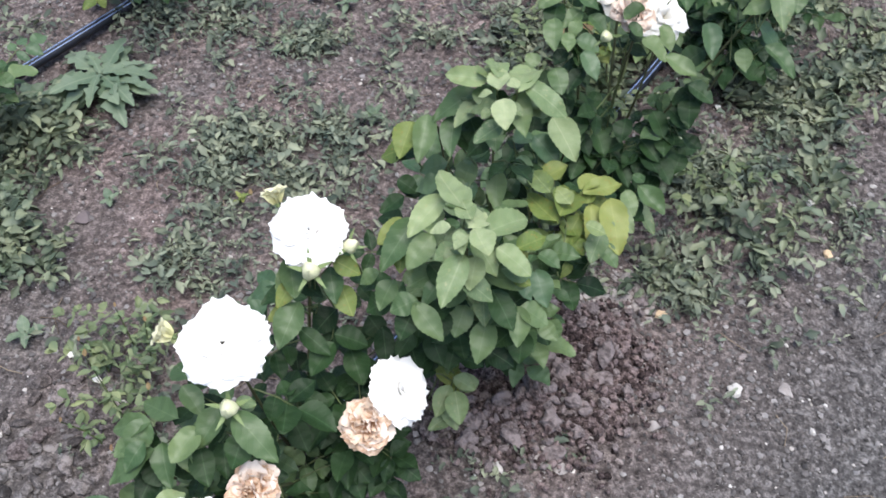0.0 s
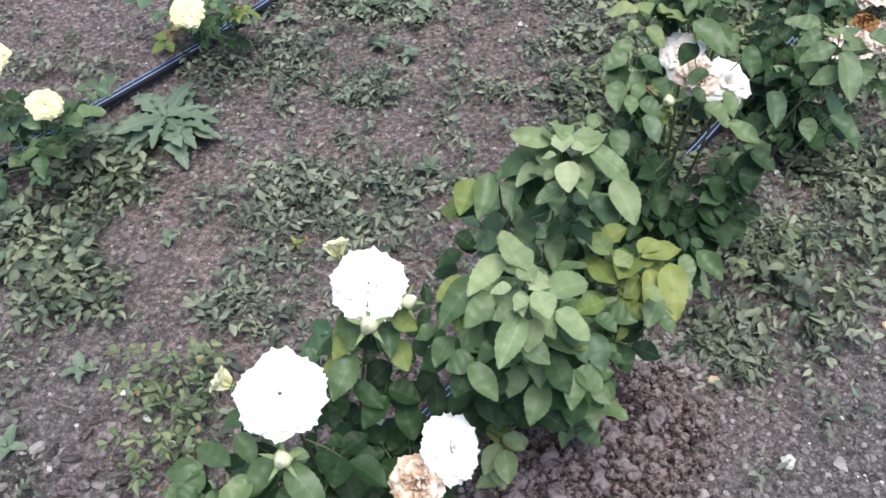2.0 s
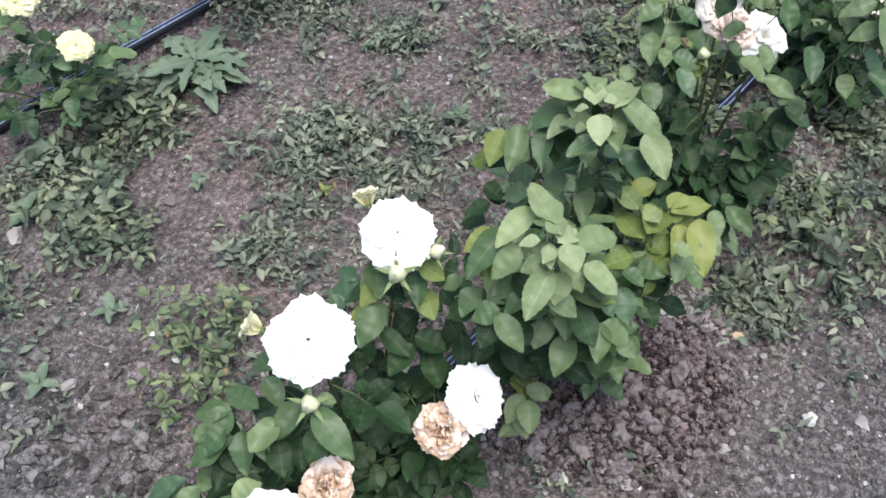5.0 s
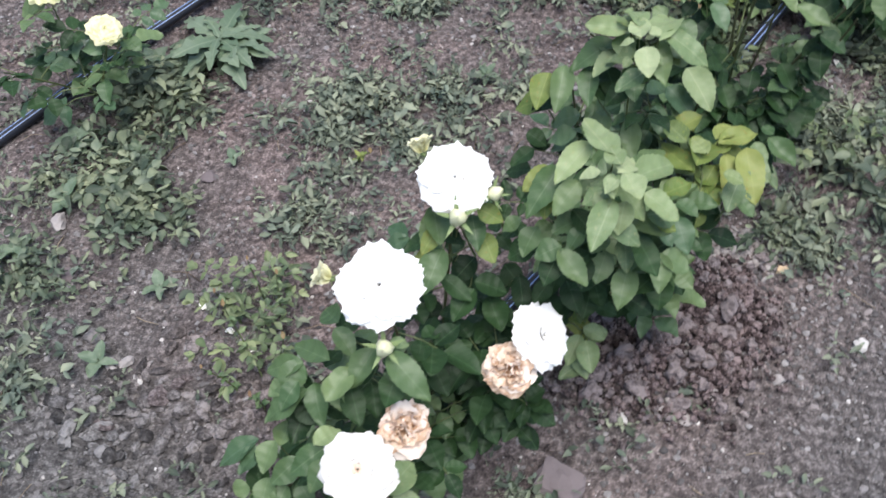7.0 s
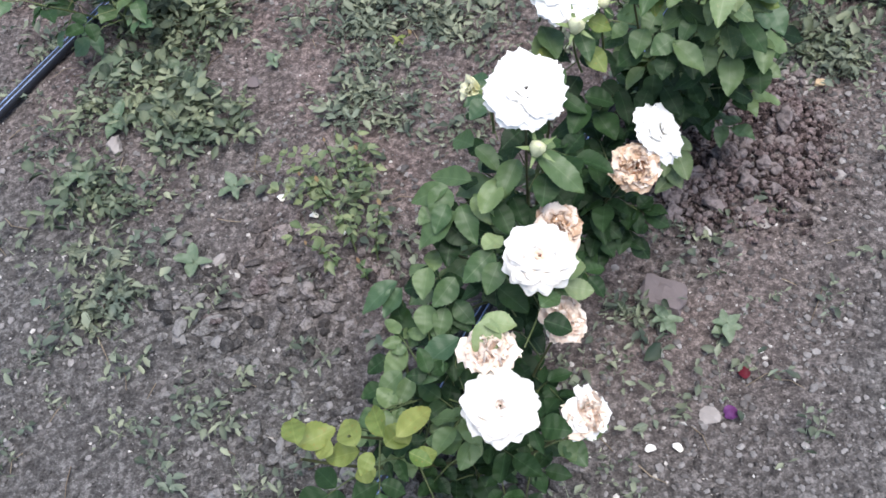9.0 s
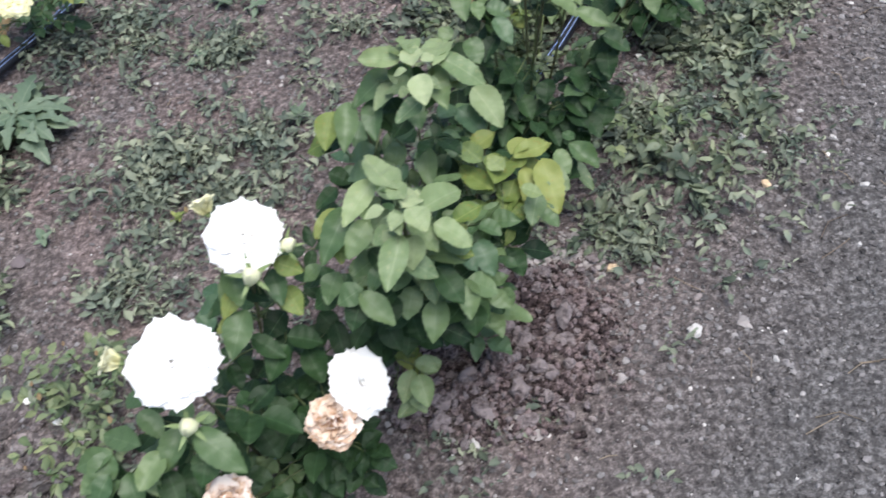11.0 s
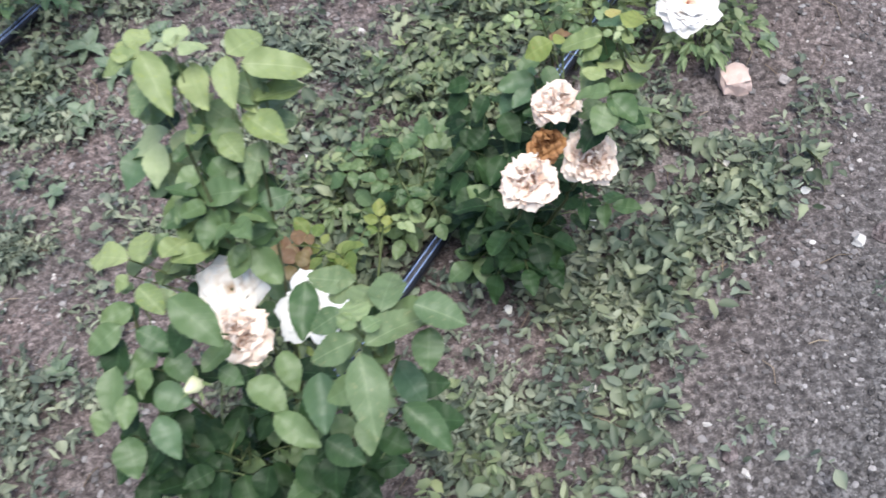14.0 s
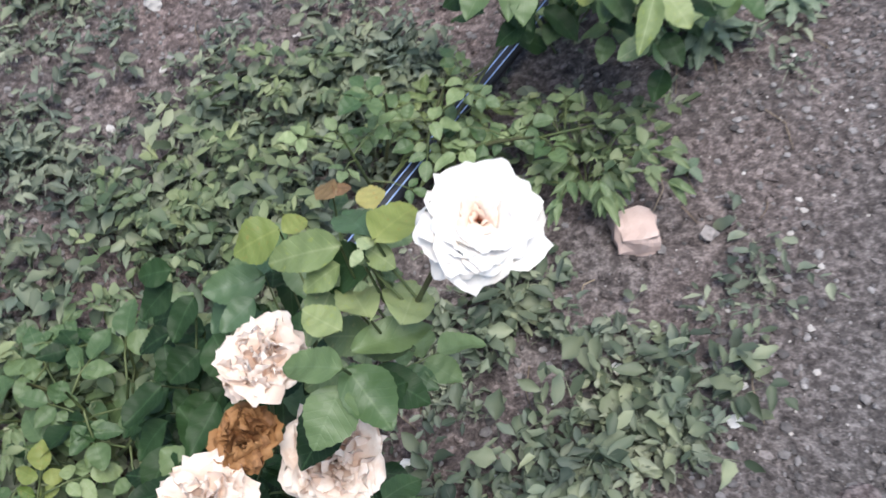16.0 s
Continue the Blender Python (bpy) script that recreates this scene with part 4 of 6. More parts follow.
def bud(bush, base, at, face, size, label="closed cream rose bud"):
    v, fc = [], []
    prof = ((0.0, 0.10), (0.12, 0.30), (0.35, 0.40), (0.6, 0.33), (0.9, 0.20), (1.12, 0.02))
    for h, w in prof:
        for k in range(10):
            c = 2 * math.pi * k / 10
            wob = 1 + 0.14 * math.sin(3 * c + 5 * h)
            v.append((w * wob * math.cos(c), w * wob * math.sin(c), h))
    for n in range(len(prof) - 1):
        for k in range(10):
            l = (k + 1) % 10
            fc.append((n * 10 + k, n * 10 + l, n * 10 + 10 + l, n * 10 + 10 + k))
    turn = Vector(face).to_track_quat("Z", "Y").to_matrix().to_4x4()
    b = under(bush, "bud", mesh_from("bud", v, fc, [BUD]), Matrix.Translation(Vector(at) - base) @ turn @ Matrix.Diagonal((size, size, size, 1)), label)
    under(b, "calyx", CALYX_MESH, Matrix.Diagonal((1.7, 1.7, -1.5, 1)) @ pose(0, 0, -0.12), "pointed green sepals")
    return b


def cane(bush, base, tip, thick, r, start=None, bow=0.05):
    """A bent stem from the ground to its tip; gives back points along it."""
    a = start or base + Vector((r.uniform(-0.02, 0.02), r.uniform(-0.02, 0.02), -0.01))
    b = Vector(tip)
    out = Vector((b.x - a.x, b.y - a.y, 0))
    ctrl = a.lerp(b, 0.45) + Vector((0, 0, bow)) + out * 0.15 + Vector((r.uniform(-0.02, 0.02), r.uniform(-0.02, 0.02), 0))
    pts = [(1 - u) ** 2 * a + 2 * u * (1 - u) * ctrl + u * u * b for u in [k / 9 for k in range(10)]]
    v, f = tube([q - base for q in pts], [thick * (1 - 0.55 * k / 9) for k in range(10)], 6)
    under(bush, "cane", mesh_from("cane", v, f, [CANE if thick > 0.0026 else STEM]))
    return pts


def rose_bush(label, base, tips, seed, tones, size=0.040, per_cane=6, low=0.25, reach=0.065, high=0.97):
    """A small rose bush: canes to the given tips, each with leaves from part of its height up."""
    r = random.Random(seed)
    base = Vector(base)
    bush = tagged(new("rose_bush"), label, "rose bush", "rose bushes in rows")
    bush.location = base
    lines = []
    for n, tip in enumerate(tips):
        pts = cane(bush, base, tip, r.uniform(0.0022, 0.0032), r, None, 0.025)
        lines.append(pts)
        for k in range(per_cane):
            u = low + (high - low) * (k + r.uniform(0.1, 0.9)) / per_cane
            i = min(8, int(u * 9))
            at = pts[i].lerp(pts[i + 1], u * 9 - i)
            a = k * 2.4 + n * 1.1 + r.uniform(-0.5, 0.5)
            far = reach * r.uniform(0.7, 1.25)
            to = at + Vector((math.cos(a) * far, math.sin(a) * far, r.uniform(-0.01, 0.035)))
            if to.z < 0.03:
                to.z = 0.03 + r.uniform(0, 0.03)
            tone = r.choice(tones)
            compound_leaf(bush, base, at, to, size * r.uniform(0.66, 1.12) * (0.85 if u > 0.9 else 1), tone, r, r.choice((1, 2, 2)))
    return bush, base, lines, r


def near_point(lines, q):
    q = Vector(q)
    best = min((p for pts in lines for p in pts[1:] if p.z < q.z + 0.01), key=lambda p: (p - q).length + 0.5 * abs((p - q).length - 0.06), default=lines[0][5])
    return best


def leaves_at(plant, rows, tone, size=0.042, pairs=2):
    """Leaves of a bush that end at the given places."""
    bush, base, lines, r = plant
    for q in rows:
        compound_leaf(bush, base, near_point(lines, q), q, size * r.uniform(0.78, 1.1), tone, r, pairs)


def thicket(plant, centre, radii, count, tones, size=0.036):
    """Leaves that fill the inside of a bush round a middle point."""
    bush, base, lines, r = plant
    centre = Vector(centre)
    for k in range(count):
        way = Vector((r.gauss(0, 1), r.gauss(0, 1), r.gauss(0, 1))).normalized() * r.uniform(0.25, 1) ** 0.4
        to = centre + Vector((way.x * radii[0], way.y * radii[1], way.z * radii[2]))
        to.z = max(to.z, 0.04)
        compound_leaf(bush, base, to.lerp(centre, min(0.6, 0.05 / max(0.02, (to - centre).length))), to, size * r.uniform(0.75, 1.1), r.choice(tones), r, r.choice((1, 2)))


# darker tone for a leaf under each tone: shade from above, put into colour
BELOW = {"tip": "sage", "young": "sage", "sage": "green", "fresh": "sage", "green": "shaded", "blue": "shaded", "shaded": "shaded", "lime": "lime", "gold": "sage", "red": "green"}


def spray(plant, tone, rows, below=True):
    """One rose leaf whose leaflets run from given bases to given tips, on a stalk from the nearest cane."""
    bush, base, lines, r = plant
    if tone in ("shaded", "green", "blue"):
        rows = [q for q in rows if not in_lane((Vector(q[:3]) + Vector(q[3:])) / 2, OPEN[:1])]
        if not rows:
            return None
    ends = [Vector(q[:3]) for q in rows]
    knot = sum(ends, Vector()) / len(ends) - Vector((0, 0, 0.010))
    at = near_point(lines, knot)
    side = Vector((at.x - knot.x, at.y - knot.y, 0))
    at = knot + side * min(1.0, 0.022 / max(side.length, 0.001)) - Vector((0, 0, min(0.045, 0.6 * knot.z)))
    tops = [q for q in ends if (q - knot).length < 0.03] or [knot]
    verts, faces = tube([q - at for q in (at, at.lerp(knot, 0.7), tops[0])], [0.0010, 0.0009, 0.0007], 4)
    stalk = under(bush, "leaf", mesh_from("leaf", verts, faces, [STEM]), Matrix.Translation(at - base))
    # second leaf underneath, its darker tone painting the upper leaf's shade
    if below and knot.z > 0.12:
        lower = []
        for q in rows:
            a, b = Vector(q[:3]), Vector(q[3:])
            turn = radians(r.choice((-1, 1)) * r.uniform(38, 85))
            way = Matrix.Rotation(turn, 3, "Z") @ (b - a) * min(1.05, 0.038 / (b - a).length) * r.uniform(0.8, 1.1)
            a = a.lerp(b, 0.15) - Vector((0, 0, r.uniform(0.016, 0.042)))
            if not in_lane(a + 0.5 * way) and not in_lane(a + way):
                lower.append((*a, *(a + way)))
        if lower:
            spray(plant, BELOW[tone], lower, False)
    for q in rows:
        a, b = Vector(q[:3]), Vector(q[3:])
        tilt = Vector((r.uniform(-0.25, 0.25), r.uniform(-0.45, 0.05), 1))
        long = (b - a).length
        wide = min(1.08, max(0.74, 0.036 / long)) * r.uniform(0.90, 1.08)
        under(stalk, "leaflet", r.choice(LEAFLETS[tone]), Matrix.Translation(a - at) @ frame_of(b - a, tilt) @ Matrix.Diagonal((long * wide, long, long, 1)))
    return stalk


# ---- main row, first bush: white roses and withered ones ----
A, B = (0.829, 1.417, 0.458), (0.887, 1.550, 0.459)
first = rose_bush(
    "rose bush with large white blooms, withered tan flowers and cream buds", (0.83, 1.50, 0.0),
    [A, B, (0.970, 1.450, 0.318), (0.949, 1.420, 0.306), (0.822, 1.270, 0.375), (0.850, 1.338, 0.320), (0.70, 1.37, 0.30), (0.66, 1.32, 0.18)],
    11, ["shaded", "shaded", "green"], 0.038, 6, 0.2, 0.06, 0.78,
)
bush, base, lines, r = first
rose(bush, base, (0.829, 1.417, 0.452), (0.06, -0.42, 1), 0.0410, "white", r, label="wide open pure white bloom with pointed petals")
rose(bush, base, (0.887, 1.550, 0.452), (0.05, -0.40, 1), 0.0375, "white", r, label="wide open pure white bloom with pointed petals")
rose(bush, base, (0.975, 1.450, 0.322), (0.75, -0.2, 0.8), 0.036, "white", r, label="white bloom turned to its side")
rose(bush, base, (0.948, 1.418, 0.308), (-0.05, -0.45, 1), 0.029, "faded", r, label="withered tan bloom with crinkled petals")
rose(bush, base, (0.822, 1.265, 0.385), (0.05, -0.45, 1), 0.034, "ivory", r, "cream", label="white bloom with a cream heart")
rose(bush, base, (0.850, 1.336, 0.326), (0.1, -0.2, 1), 0.029, "faded", r, label="withered tan bloom with crinkled petals")
bud(bush, base, (0.834, 1.376, 0.412), (0.1, -0.5, 0.7), 0.0216)
bud(bush, base, (0.892, 1.513, 0.438), (0.1, -0.5, 0.7), 0.0228)
bud(bush, base, (0.922, 1.545, 0.436), (0.6, -0.2, 0.7), 0.0192)
rose(bush, base, (0.783, 1.418, 0.462), (-0.8, 0.0, 0.5), 0.017, "tint", r, "tint", ((5, 52, 1.05), (5, 66, 0.95), (4, 78, 0.8)), "half-open cream bud with pale green sepals")
rose(bush, base, (0.852, 1.578, 0.462), (-0.25, 0.5, 0.8), 0.017, "tint", r, "tint", ((5, 52, 1.05), (5, 66, 0.95), (4, 78, 0.8)), "half-open cream bud with pale green sepals")
for tip in ((0.834, 1.376, 0.412), (0.892, 1.513, 0.438), (0.783, 1.418, 0.462), (0.922, 1.545, 0.436), (0.852, 1.578, 0.462)):
    cane(bush, base, tip, 0.0016, r, Vector(tip) + Vector((0.012, 0.02, -0.09)), 0.0)
spray(first, "green", [(0.865, 1.552, 0.4, 0.857, 1.506, 0.388), (0.862, 1.548, 0.41, 0.872, 1.506, 0.399), (0.902, 1.547, 0.4, 0.91, 1.512, 0.391)])
spray(first, "lime", [(0.909, 1.541, 0.42, 0.936, 1.531, 0.413), (0.867, 1.527, 0.4, 0.853, 1.502, 0.393)])
spray(first, "green", [(0.873, 1.513, 0.385, 0.857, 1.467, 0.373)])
spray(first, "shaded", [(0.902, 1.544, 0.33, 0.878, 1.518, 0.321), (0.905, 1.512, 0.33, 0.94, 1.508, 0.322), (0.904, 1.501, 0.33, 0.883, 1.468, 0.321)])
spray(first, "shaded", [(0.919, 1.512, 0.3, 0.935, 1.474, 0.29), (0.95, 1.543, 0.3, 0.959, 1.503, 0.29), (0.933, 1.557, 0.3, 0.953, 1.534, 0.292)])
spray(first, "blue", [(0.806, 1.649, 0.22, 0.763, 1.637, 0.21), (0.802, 1.653, 0.22, 0.772, 1.674, 0.213), (0.796, 1.622, 0.22, 0.77, 1.605, 0.213)])
spray(first, "green", [(0.739, 1.393, 0.345, 0.696, 1.389, 0.336), (0.765, 1.398, 0.345, 0.72, 1.422, 0.335), (0.734, 1.396, 0.345, 0.723, 1.362, 0.336)])
spray(first, "green", [(0.775, 1.414, 0.38, 0.797, 1.39, 0.372), (0.816, 1.399, 0.37, 0.794, 1.361, 0.36), (0.771, 1.434, 0.36, 0.75, 1.456, 0.354)])
spray(first, "green", [(0.837, 1.374, 0.405, 0.879, 1.337, 0.391)])
spray(first, "young", [(0.838, 1.384, 0.41, 0.856, 1.384, 0.406)])
spray(first, "green", [(0.766, 1.382, 0.34, 0.782, 1.35, 0.331), (0.737, 1.374, 0.34, 0.72, 1.347, 0.333)])
# inner and low leaves, their near-black green holding the bush's own shade
spray(first, "shaded", [(0.864, 1.482, 0.27, 0.835, 1.502, 0.263), (0.872, 1.472, 0.27, 0.897, 1.457, 0.263), (0.861, 1.457, 0.27, 0.846, 1.43, 0.263)])
spray(first, "shaded", [(0.897, 1.464, 0.24, 0.875, 1.425, 0.229), (0.905, 1.456, 0.24, 0.928, 1.44, 0.233), (0.884, 1.497, 0.24, 0.854, 1.522, 0.232)])
spray(first, "shaded", [(0.828, 1.532, 0.25, 0.812, 1.506, 0.243), (0.843, 1.564, 0.25, 0.827, 1.537, 0.242), (0.822, 1.495, 0.25, 0.805, 1.476, 0.244)])
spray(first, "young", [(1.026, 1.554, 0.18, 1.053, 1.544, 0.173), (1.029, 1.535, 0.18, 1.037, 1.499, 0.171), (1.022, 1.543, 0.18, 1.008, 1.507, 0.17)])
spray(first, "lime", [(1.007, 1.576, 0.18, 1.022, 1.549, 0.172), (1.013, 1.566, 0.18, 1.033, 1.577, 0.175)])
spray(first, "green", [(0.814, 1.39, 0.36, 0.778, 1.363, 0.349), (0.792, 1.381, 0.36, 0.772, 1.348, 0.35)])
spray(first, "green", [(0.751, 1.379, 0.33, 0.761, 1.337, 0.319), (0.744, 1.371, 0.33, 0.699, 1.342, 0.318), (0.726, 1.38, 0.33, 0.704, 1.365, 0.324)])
spray(first, "shaded", [(0.914, 1.458, 0.2, 0.917, 1.404, 0.186), (0.909, 1.496, 0.2, 0.895, 1.463, 0.191), (0.919, 1.465, 0.2, 0.949, 1.48, 0.193)])
spray(first, "shaded", [(0.88, 1.494, 0.17, 0.891, 1.457, 0.16), (0.882, 1.555, 0.17, 0.905, 1.532, 0.162), (0.916, 1.598, 0.17, 0.891, 1.571, 0.161)])
spray(first, "shaded", [(0.891, 1.424, 0.16, 0.901, 1.389, 0.151), (0.872, 1.443, 0.16, 0.879, 1.407, 0.151), (0.913, 1.438, 0.16, 0.931, 1.409, 0.152)])
thicket(first, (0.83, 1.43, 0.20), (0.10, 0.10, 0.11), 18, ["shaded", "shaded", "green"])
thicket(first, (0.93, 1.47, 0.18), (0.07, 0.07, 0.10), 9, ["shaded"])

# ---- main row, nearest bush ----
nearest = rose_bush(
    "rose bush with fading white blooms and fresh yellow-green leaves", (0.73, 1.22, 0.0),
    [(0.770, 1.135, 0.335), (0.767, 1.185, 0.345), (0.842, 1.252, 0.275), (0.852, 1.164, 0.235), (0.818, 1.27, 0.11), (0.62, 1.14, 0.30), (0.57, 1.13, 0.28)],
    13, ["shaded", "shaded", "green"], 0.036, 6, 0.15, 0.06, 0.78,
)
bush, base, lines, r = nearest
rose(bush, base, (0.770, 1.135, 0.34), (0.0, -0.3, 1), 0.034, "ivory", r, "pale_faded", label="full white bloom, slightly faded at its heart")
rose(bush, base, (0.765, 1.188, 0.345), (0.0, 0.2, 1), 0.030, "pale_faded", r, label="fading cream and tan bloom")
rose(bush, base, (0.842, 1.252, 0.283), (0.4, -0.3, 1), 0.028, "pale_faded", r, label="fading cream and tan bloom")
rose(bush, base, (0.852, 1.164, 0.24), (0.7, -0.4, 0.8), 0.030, "pale_faded", r, "white", label="half-dropped white bloom")
rose(bush, base, (0.818, 1.272, 0.11), (0.3, -0.2, 1), 0.014, "brown", r, label="small dried brown bloom")
spray(nearest, "young", [(0.771, 1.298, 0.36, 0.792, 1.322, 0.353), (0.844, 1.258, 0.35, 0.864, 1.299, 0.341)])
spray(nearest, "green", [(0.78, 1.301, 0.35, 0.746, 1.276, 0.34), (0.784, 1.287, 0.35, 0.768, 1.259, 0.342)])
spray(nearest, "green", [(0.714, 1.332, 0.28, 0.719, 1.372, 0.272), (0.708, 1.336, 0.28, 0.697, 1.304, 0.272), (0.736, 1.319, 0.28, 0.71, 1.292, 0.271)])
spray(nearest, "green", [(0.7, 1.308, 0.25, 0.695, 1.277, 0.242), (0.721, 1.301, 0.25, 0.71, 1.272, 0.242), (0.733, 1.307, 0.25, 0.75, 1.282, 0.243)])
spray(nearest, "blue", [(0.663, 1.374, 0.2, 0.615, 1.348, 0.188), (0.669, 1.364, 0.2, 0.641, 1.338, 0.191)])
spray(nearest, "young", [(0.769, 1.215, 0.365, 0.754, 1.177, 0.355), (0.762, 1.213, 0.365, 0.794, 1.208, 0.358)])
spray(nearest, "green", [(0.818, 1.22, 0.37, 0.841, 1.239, 0.364)])
spray(nearest, "blue", [(0.733, 1.261, 0.25, 0.683, 1.236, 0.237), (0.714, 1.236, 0.25, 0.683, 1.217, 0.242)])
spray(nearest, "green", [(0.669, 1.288, 0.19, 0.641, 1.265, 0.182), (0.662, 1.26, 0.19, 0.632, 1.238, 0.182), (0.674, 1.252, 0.19, 0.655, 1.224, 0.182)])
spray(nearest, "shaded", [(0.69, 1.256, 0.17, 0.667, 1.242, 0.164), (0.703, 1.245, 0.17, 0.689, 1.216, 0.162), (0.645, 1.291, 0.17, 0.618, 1.279, 0.163)])
spray(nearest, "shaded", [(0.634, 1.27, 0.14, 0.606, 1.261, 0.134), (0.673, 1.239, 0.14, 0.653, 1.223, 0.134), (0.726, 1.284, 0.14, 0.711, 1.26, 0.133)])
spray(nearest, "shaded", [(0.795, 1.283, 0.19, 0.786, 1.247, 0.181), (0.808, 1.295, 0.19, 0.825, 1.27, 0.183), (0.787, 1.256, 0.19, 0.791, 1.22, 0.181)])
spray(nearest, "lime", [(0.569, 1.138, 0.3, 0.559, 1.176, 0.292), (0.627, 1.13, 0.3, 0.615, 1.166, 0.292), (0.654, 1.136, 0.3, 0.639, 1.179, 0.291), (0.668, 1.135, 0.3, 0.704, 1.17, 0.289)])
spray(nearest, "lime", [(0.6, 1.132, 0.28, 0.581, 1.146, 0.275), (0.639, 1.129, 0.28, 0.627, 1.109, 0.275), (0.677, 1.125, 0.28, 0.698, 1.114, 0.274)])
thicket(nearest, (0.70, 1.24, 0.17), (0.08, 0.11, 0.10), 20, ["shaded", "green", "green"], 0.030)
thicket(nearest, (0.79, 1.22, 0.14), (0.06, 0.09, 0.08), 8, ["shaded"], 0.032)

# ---- main row, second bush: leaves only ----
second = rose_bush(
    "leafy rose bush without flowers, with young and yellowing shoots", (1.05, 1.72, 0.0),
    [(1.040, 1.548, 0.465), (1.064, 1.722, 0.475), (1.144, 1.618, 0.34), (1.00, 1.755, 0.40), (1.146, 1.739, 0.38), (0.97, 1.60, 0.40), (1.09, 1.55, 0.30)],
    17, ["shaded", "green", "shaded", "blue"], 0.037, 8, 0.25, 0.055, 0.86,
)
bush, base, lines, r = second
spray(second, "young", [(1.058, 1.711, 0.512, 1.013, 1.725, 0.502), (1.058, 1.704, 0.516, 1.052, 1.751, 0.508), (1.067, 1.706, 0.52, 1.064, 1.751, 0.512)])
spray(second, "young", [(1.087, 1.697, 0.512, 1.1, 1.763, 0.5), (1.096, 1.708, 0.508, 1.141, 1.683, 0.495)])
spray(second, "tip", [(1.066, 1.685, 0.522, 1.07, 1.72, 0.516), (1.061, 1.68, 0.522, 1.046, 1.68, 0.519), (1.072, 1.671, 0.522, 1.076, 1.641, 0.513), (1.076, 1.692, 0.522, 1.09, 1.704, 0.518)])
spray(second, "green", [(1.089, 1.716, 0.49, 1.095, 1.672, 0.478), (1.053, 1.721, 0.495, 1.056, 1.694, 0.487), (1.045, 1.728, 0.48, 0.997, 1.703, 0.467)])
spray(second, "green", [(1.021, 1.716, 0.455, 1.018, 1.67, 0.442), (0.992, 1.72, 0.45, 0.985, 1.67, 0.436), (1.063, 1.707, 0.465, 1.068, 1.669, 0.454)])
spray(second, "lime", [(0.975, 1.719, 0.44, 0.963, 1.679, 0.429)])
spray(second, "blue", [(1.087, 1.744, 0.39, 1.116, 1.763, 0.383), (1.111, 1.752, 0.39, 1.141, 1.723, 0.379), (1.096, 1.721, 0.39, 1.106, 1.684, 0.38)])
spray(second, "green", [(1.069, 1.709, 0.38, 1.069, 1.662, 0.367), (1.041, 1.722, 0.38, 1.027, 1.685, 0.369), (1.062, 1.757, 0.38, 1.026, 1.735, 0.369)])
spray(second, "blue", [(1.012, 1.725, 0.37, 0.979, 1.721, 0.363), (1.008, 1.695, 0.37, 0.976, 1.692, 0.363), (1.044, 1.697, 0.37, 1.035, 1.673, 0.363)])
spray(second, "green", [(1.128, 1.769, 0.33, 1.148, 1.752, 0.323), (1.08, 1.694, 0.33, 1.097, 1.679, 0.324), (1.114, 1.787, 0.33, 1.136, 1.825, 0.322)])
spray(second, "tip", [(1.131, 1.762, 0.41, 1.157, 1.715, 0.396)])
spray(second, "lime", [(1.149, 1.722, 0.375, 1.103, 1.697, 0.362), (1.136, 1.642, 0.37, 1.105, 1.689, 0.359), (1.139, 1.646, 0.378, 1.157, 1.705, 0.367)])
spray(second, "lime", [(1.165, 1.682, 0.375, 1.21, 1.705, 0.365), (1.162, 1.688, 0.375, 1.186, 1.719, 0.368), (1.18, 1.682, 0.37, 1.158, 1.68, 0.365)])
spray(second, "lime", [(1.175, 1.677, 0.36, 1.179, 1.628, 0.347), (1.163, 1.668, 0.35, 1.142, 1.628, 0.338), (1.155, 1.643, 0.34, 1.168, 1.624, 0.334)])
spray(second, "lime", [(1.196, 1.682, 0.365, 1.208, 1.622, 0.349)])
spray(second, "fresh", [(1.129, 1.672, 0.385, 1.109, 1.705, 0.378), (1.15, 1.655, 0.385, 1.136, 1.683, 0.379), (1.166, 1.628, 0.385, 1.188, 1.621, 0.38)])
spray(second, "sage", [(1.186, 1.639, 0.36, 1.173, 1.606, 0.351), (1.199, 1.675, 0.36, 1.223, 1.649, 0.351)])
spray(second, "green", [(1.124, 1.63, 0.35, 1.105, 1.609, 0.343), (1.142, 1.638, 0.35, 1.124, 1.618, 0.343)])
spray(second, "green", [(1.249, 1.789, 0.27, 1.279, 1.751, 0.258), (1.231, 1.78, 0.27, 1.244, 1.751, 0.262), (1.256, 1.796, 0.27, 1.244, 1.811, 0.266)])
spray(second, "tip", [(1.041, 1.53, 0.515, 1.012, 1.586, 0.503), (1.044, 1.513, 0.515, 1.06, 1.543, 0.509), (1.028, 1.511, 0.515, 1.009, 1.508, 0.511)])
spray(second, "young", [(1.019, 1.561, 0.5, 0.987, 1.522, 0.487), (1.06, 1.517, 0.5, 1.101, 1.555, 0.489)])
spray(second, "tip", [(1.036, 1.504, 0.52, 1.039, 1.483, 0.514), (1.05, 1.505, 0.52, 1.063, 1.48, 0.513), (1.046, 1.516, 0.52, 1.037, 1.542, 0.515), (1.044, 1.499, 0.52, 1.032, 1.486, 0.516)])
spray(second, "young", [(1.04, 1.495, 0.495, 1.023, 1.447, 0.482), (1.034, 1.503, 0.495, 1.013, 1.494, 0.49)])
spray(second, "young", [(1.048, 1.521, 0.485, 1.074, 1.493, 0.475), (1.071, 1.512, 0.485, 1.104, 1.493, 0.476)])
spray(second, "lime", [(1.089, 1.52, 0.475, 1.116, 1.541, 0.468), (1.084, 1.511, 0.475, 1.097, 1.524, 0.471)])
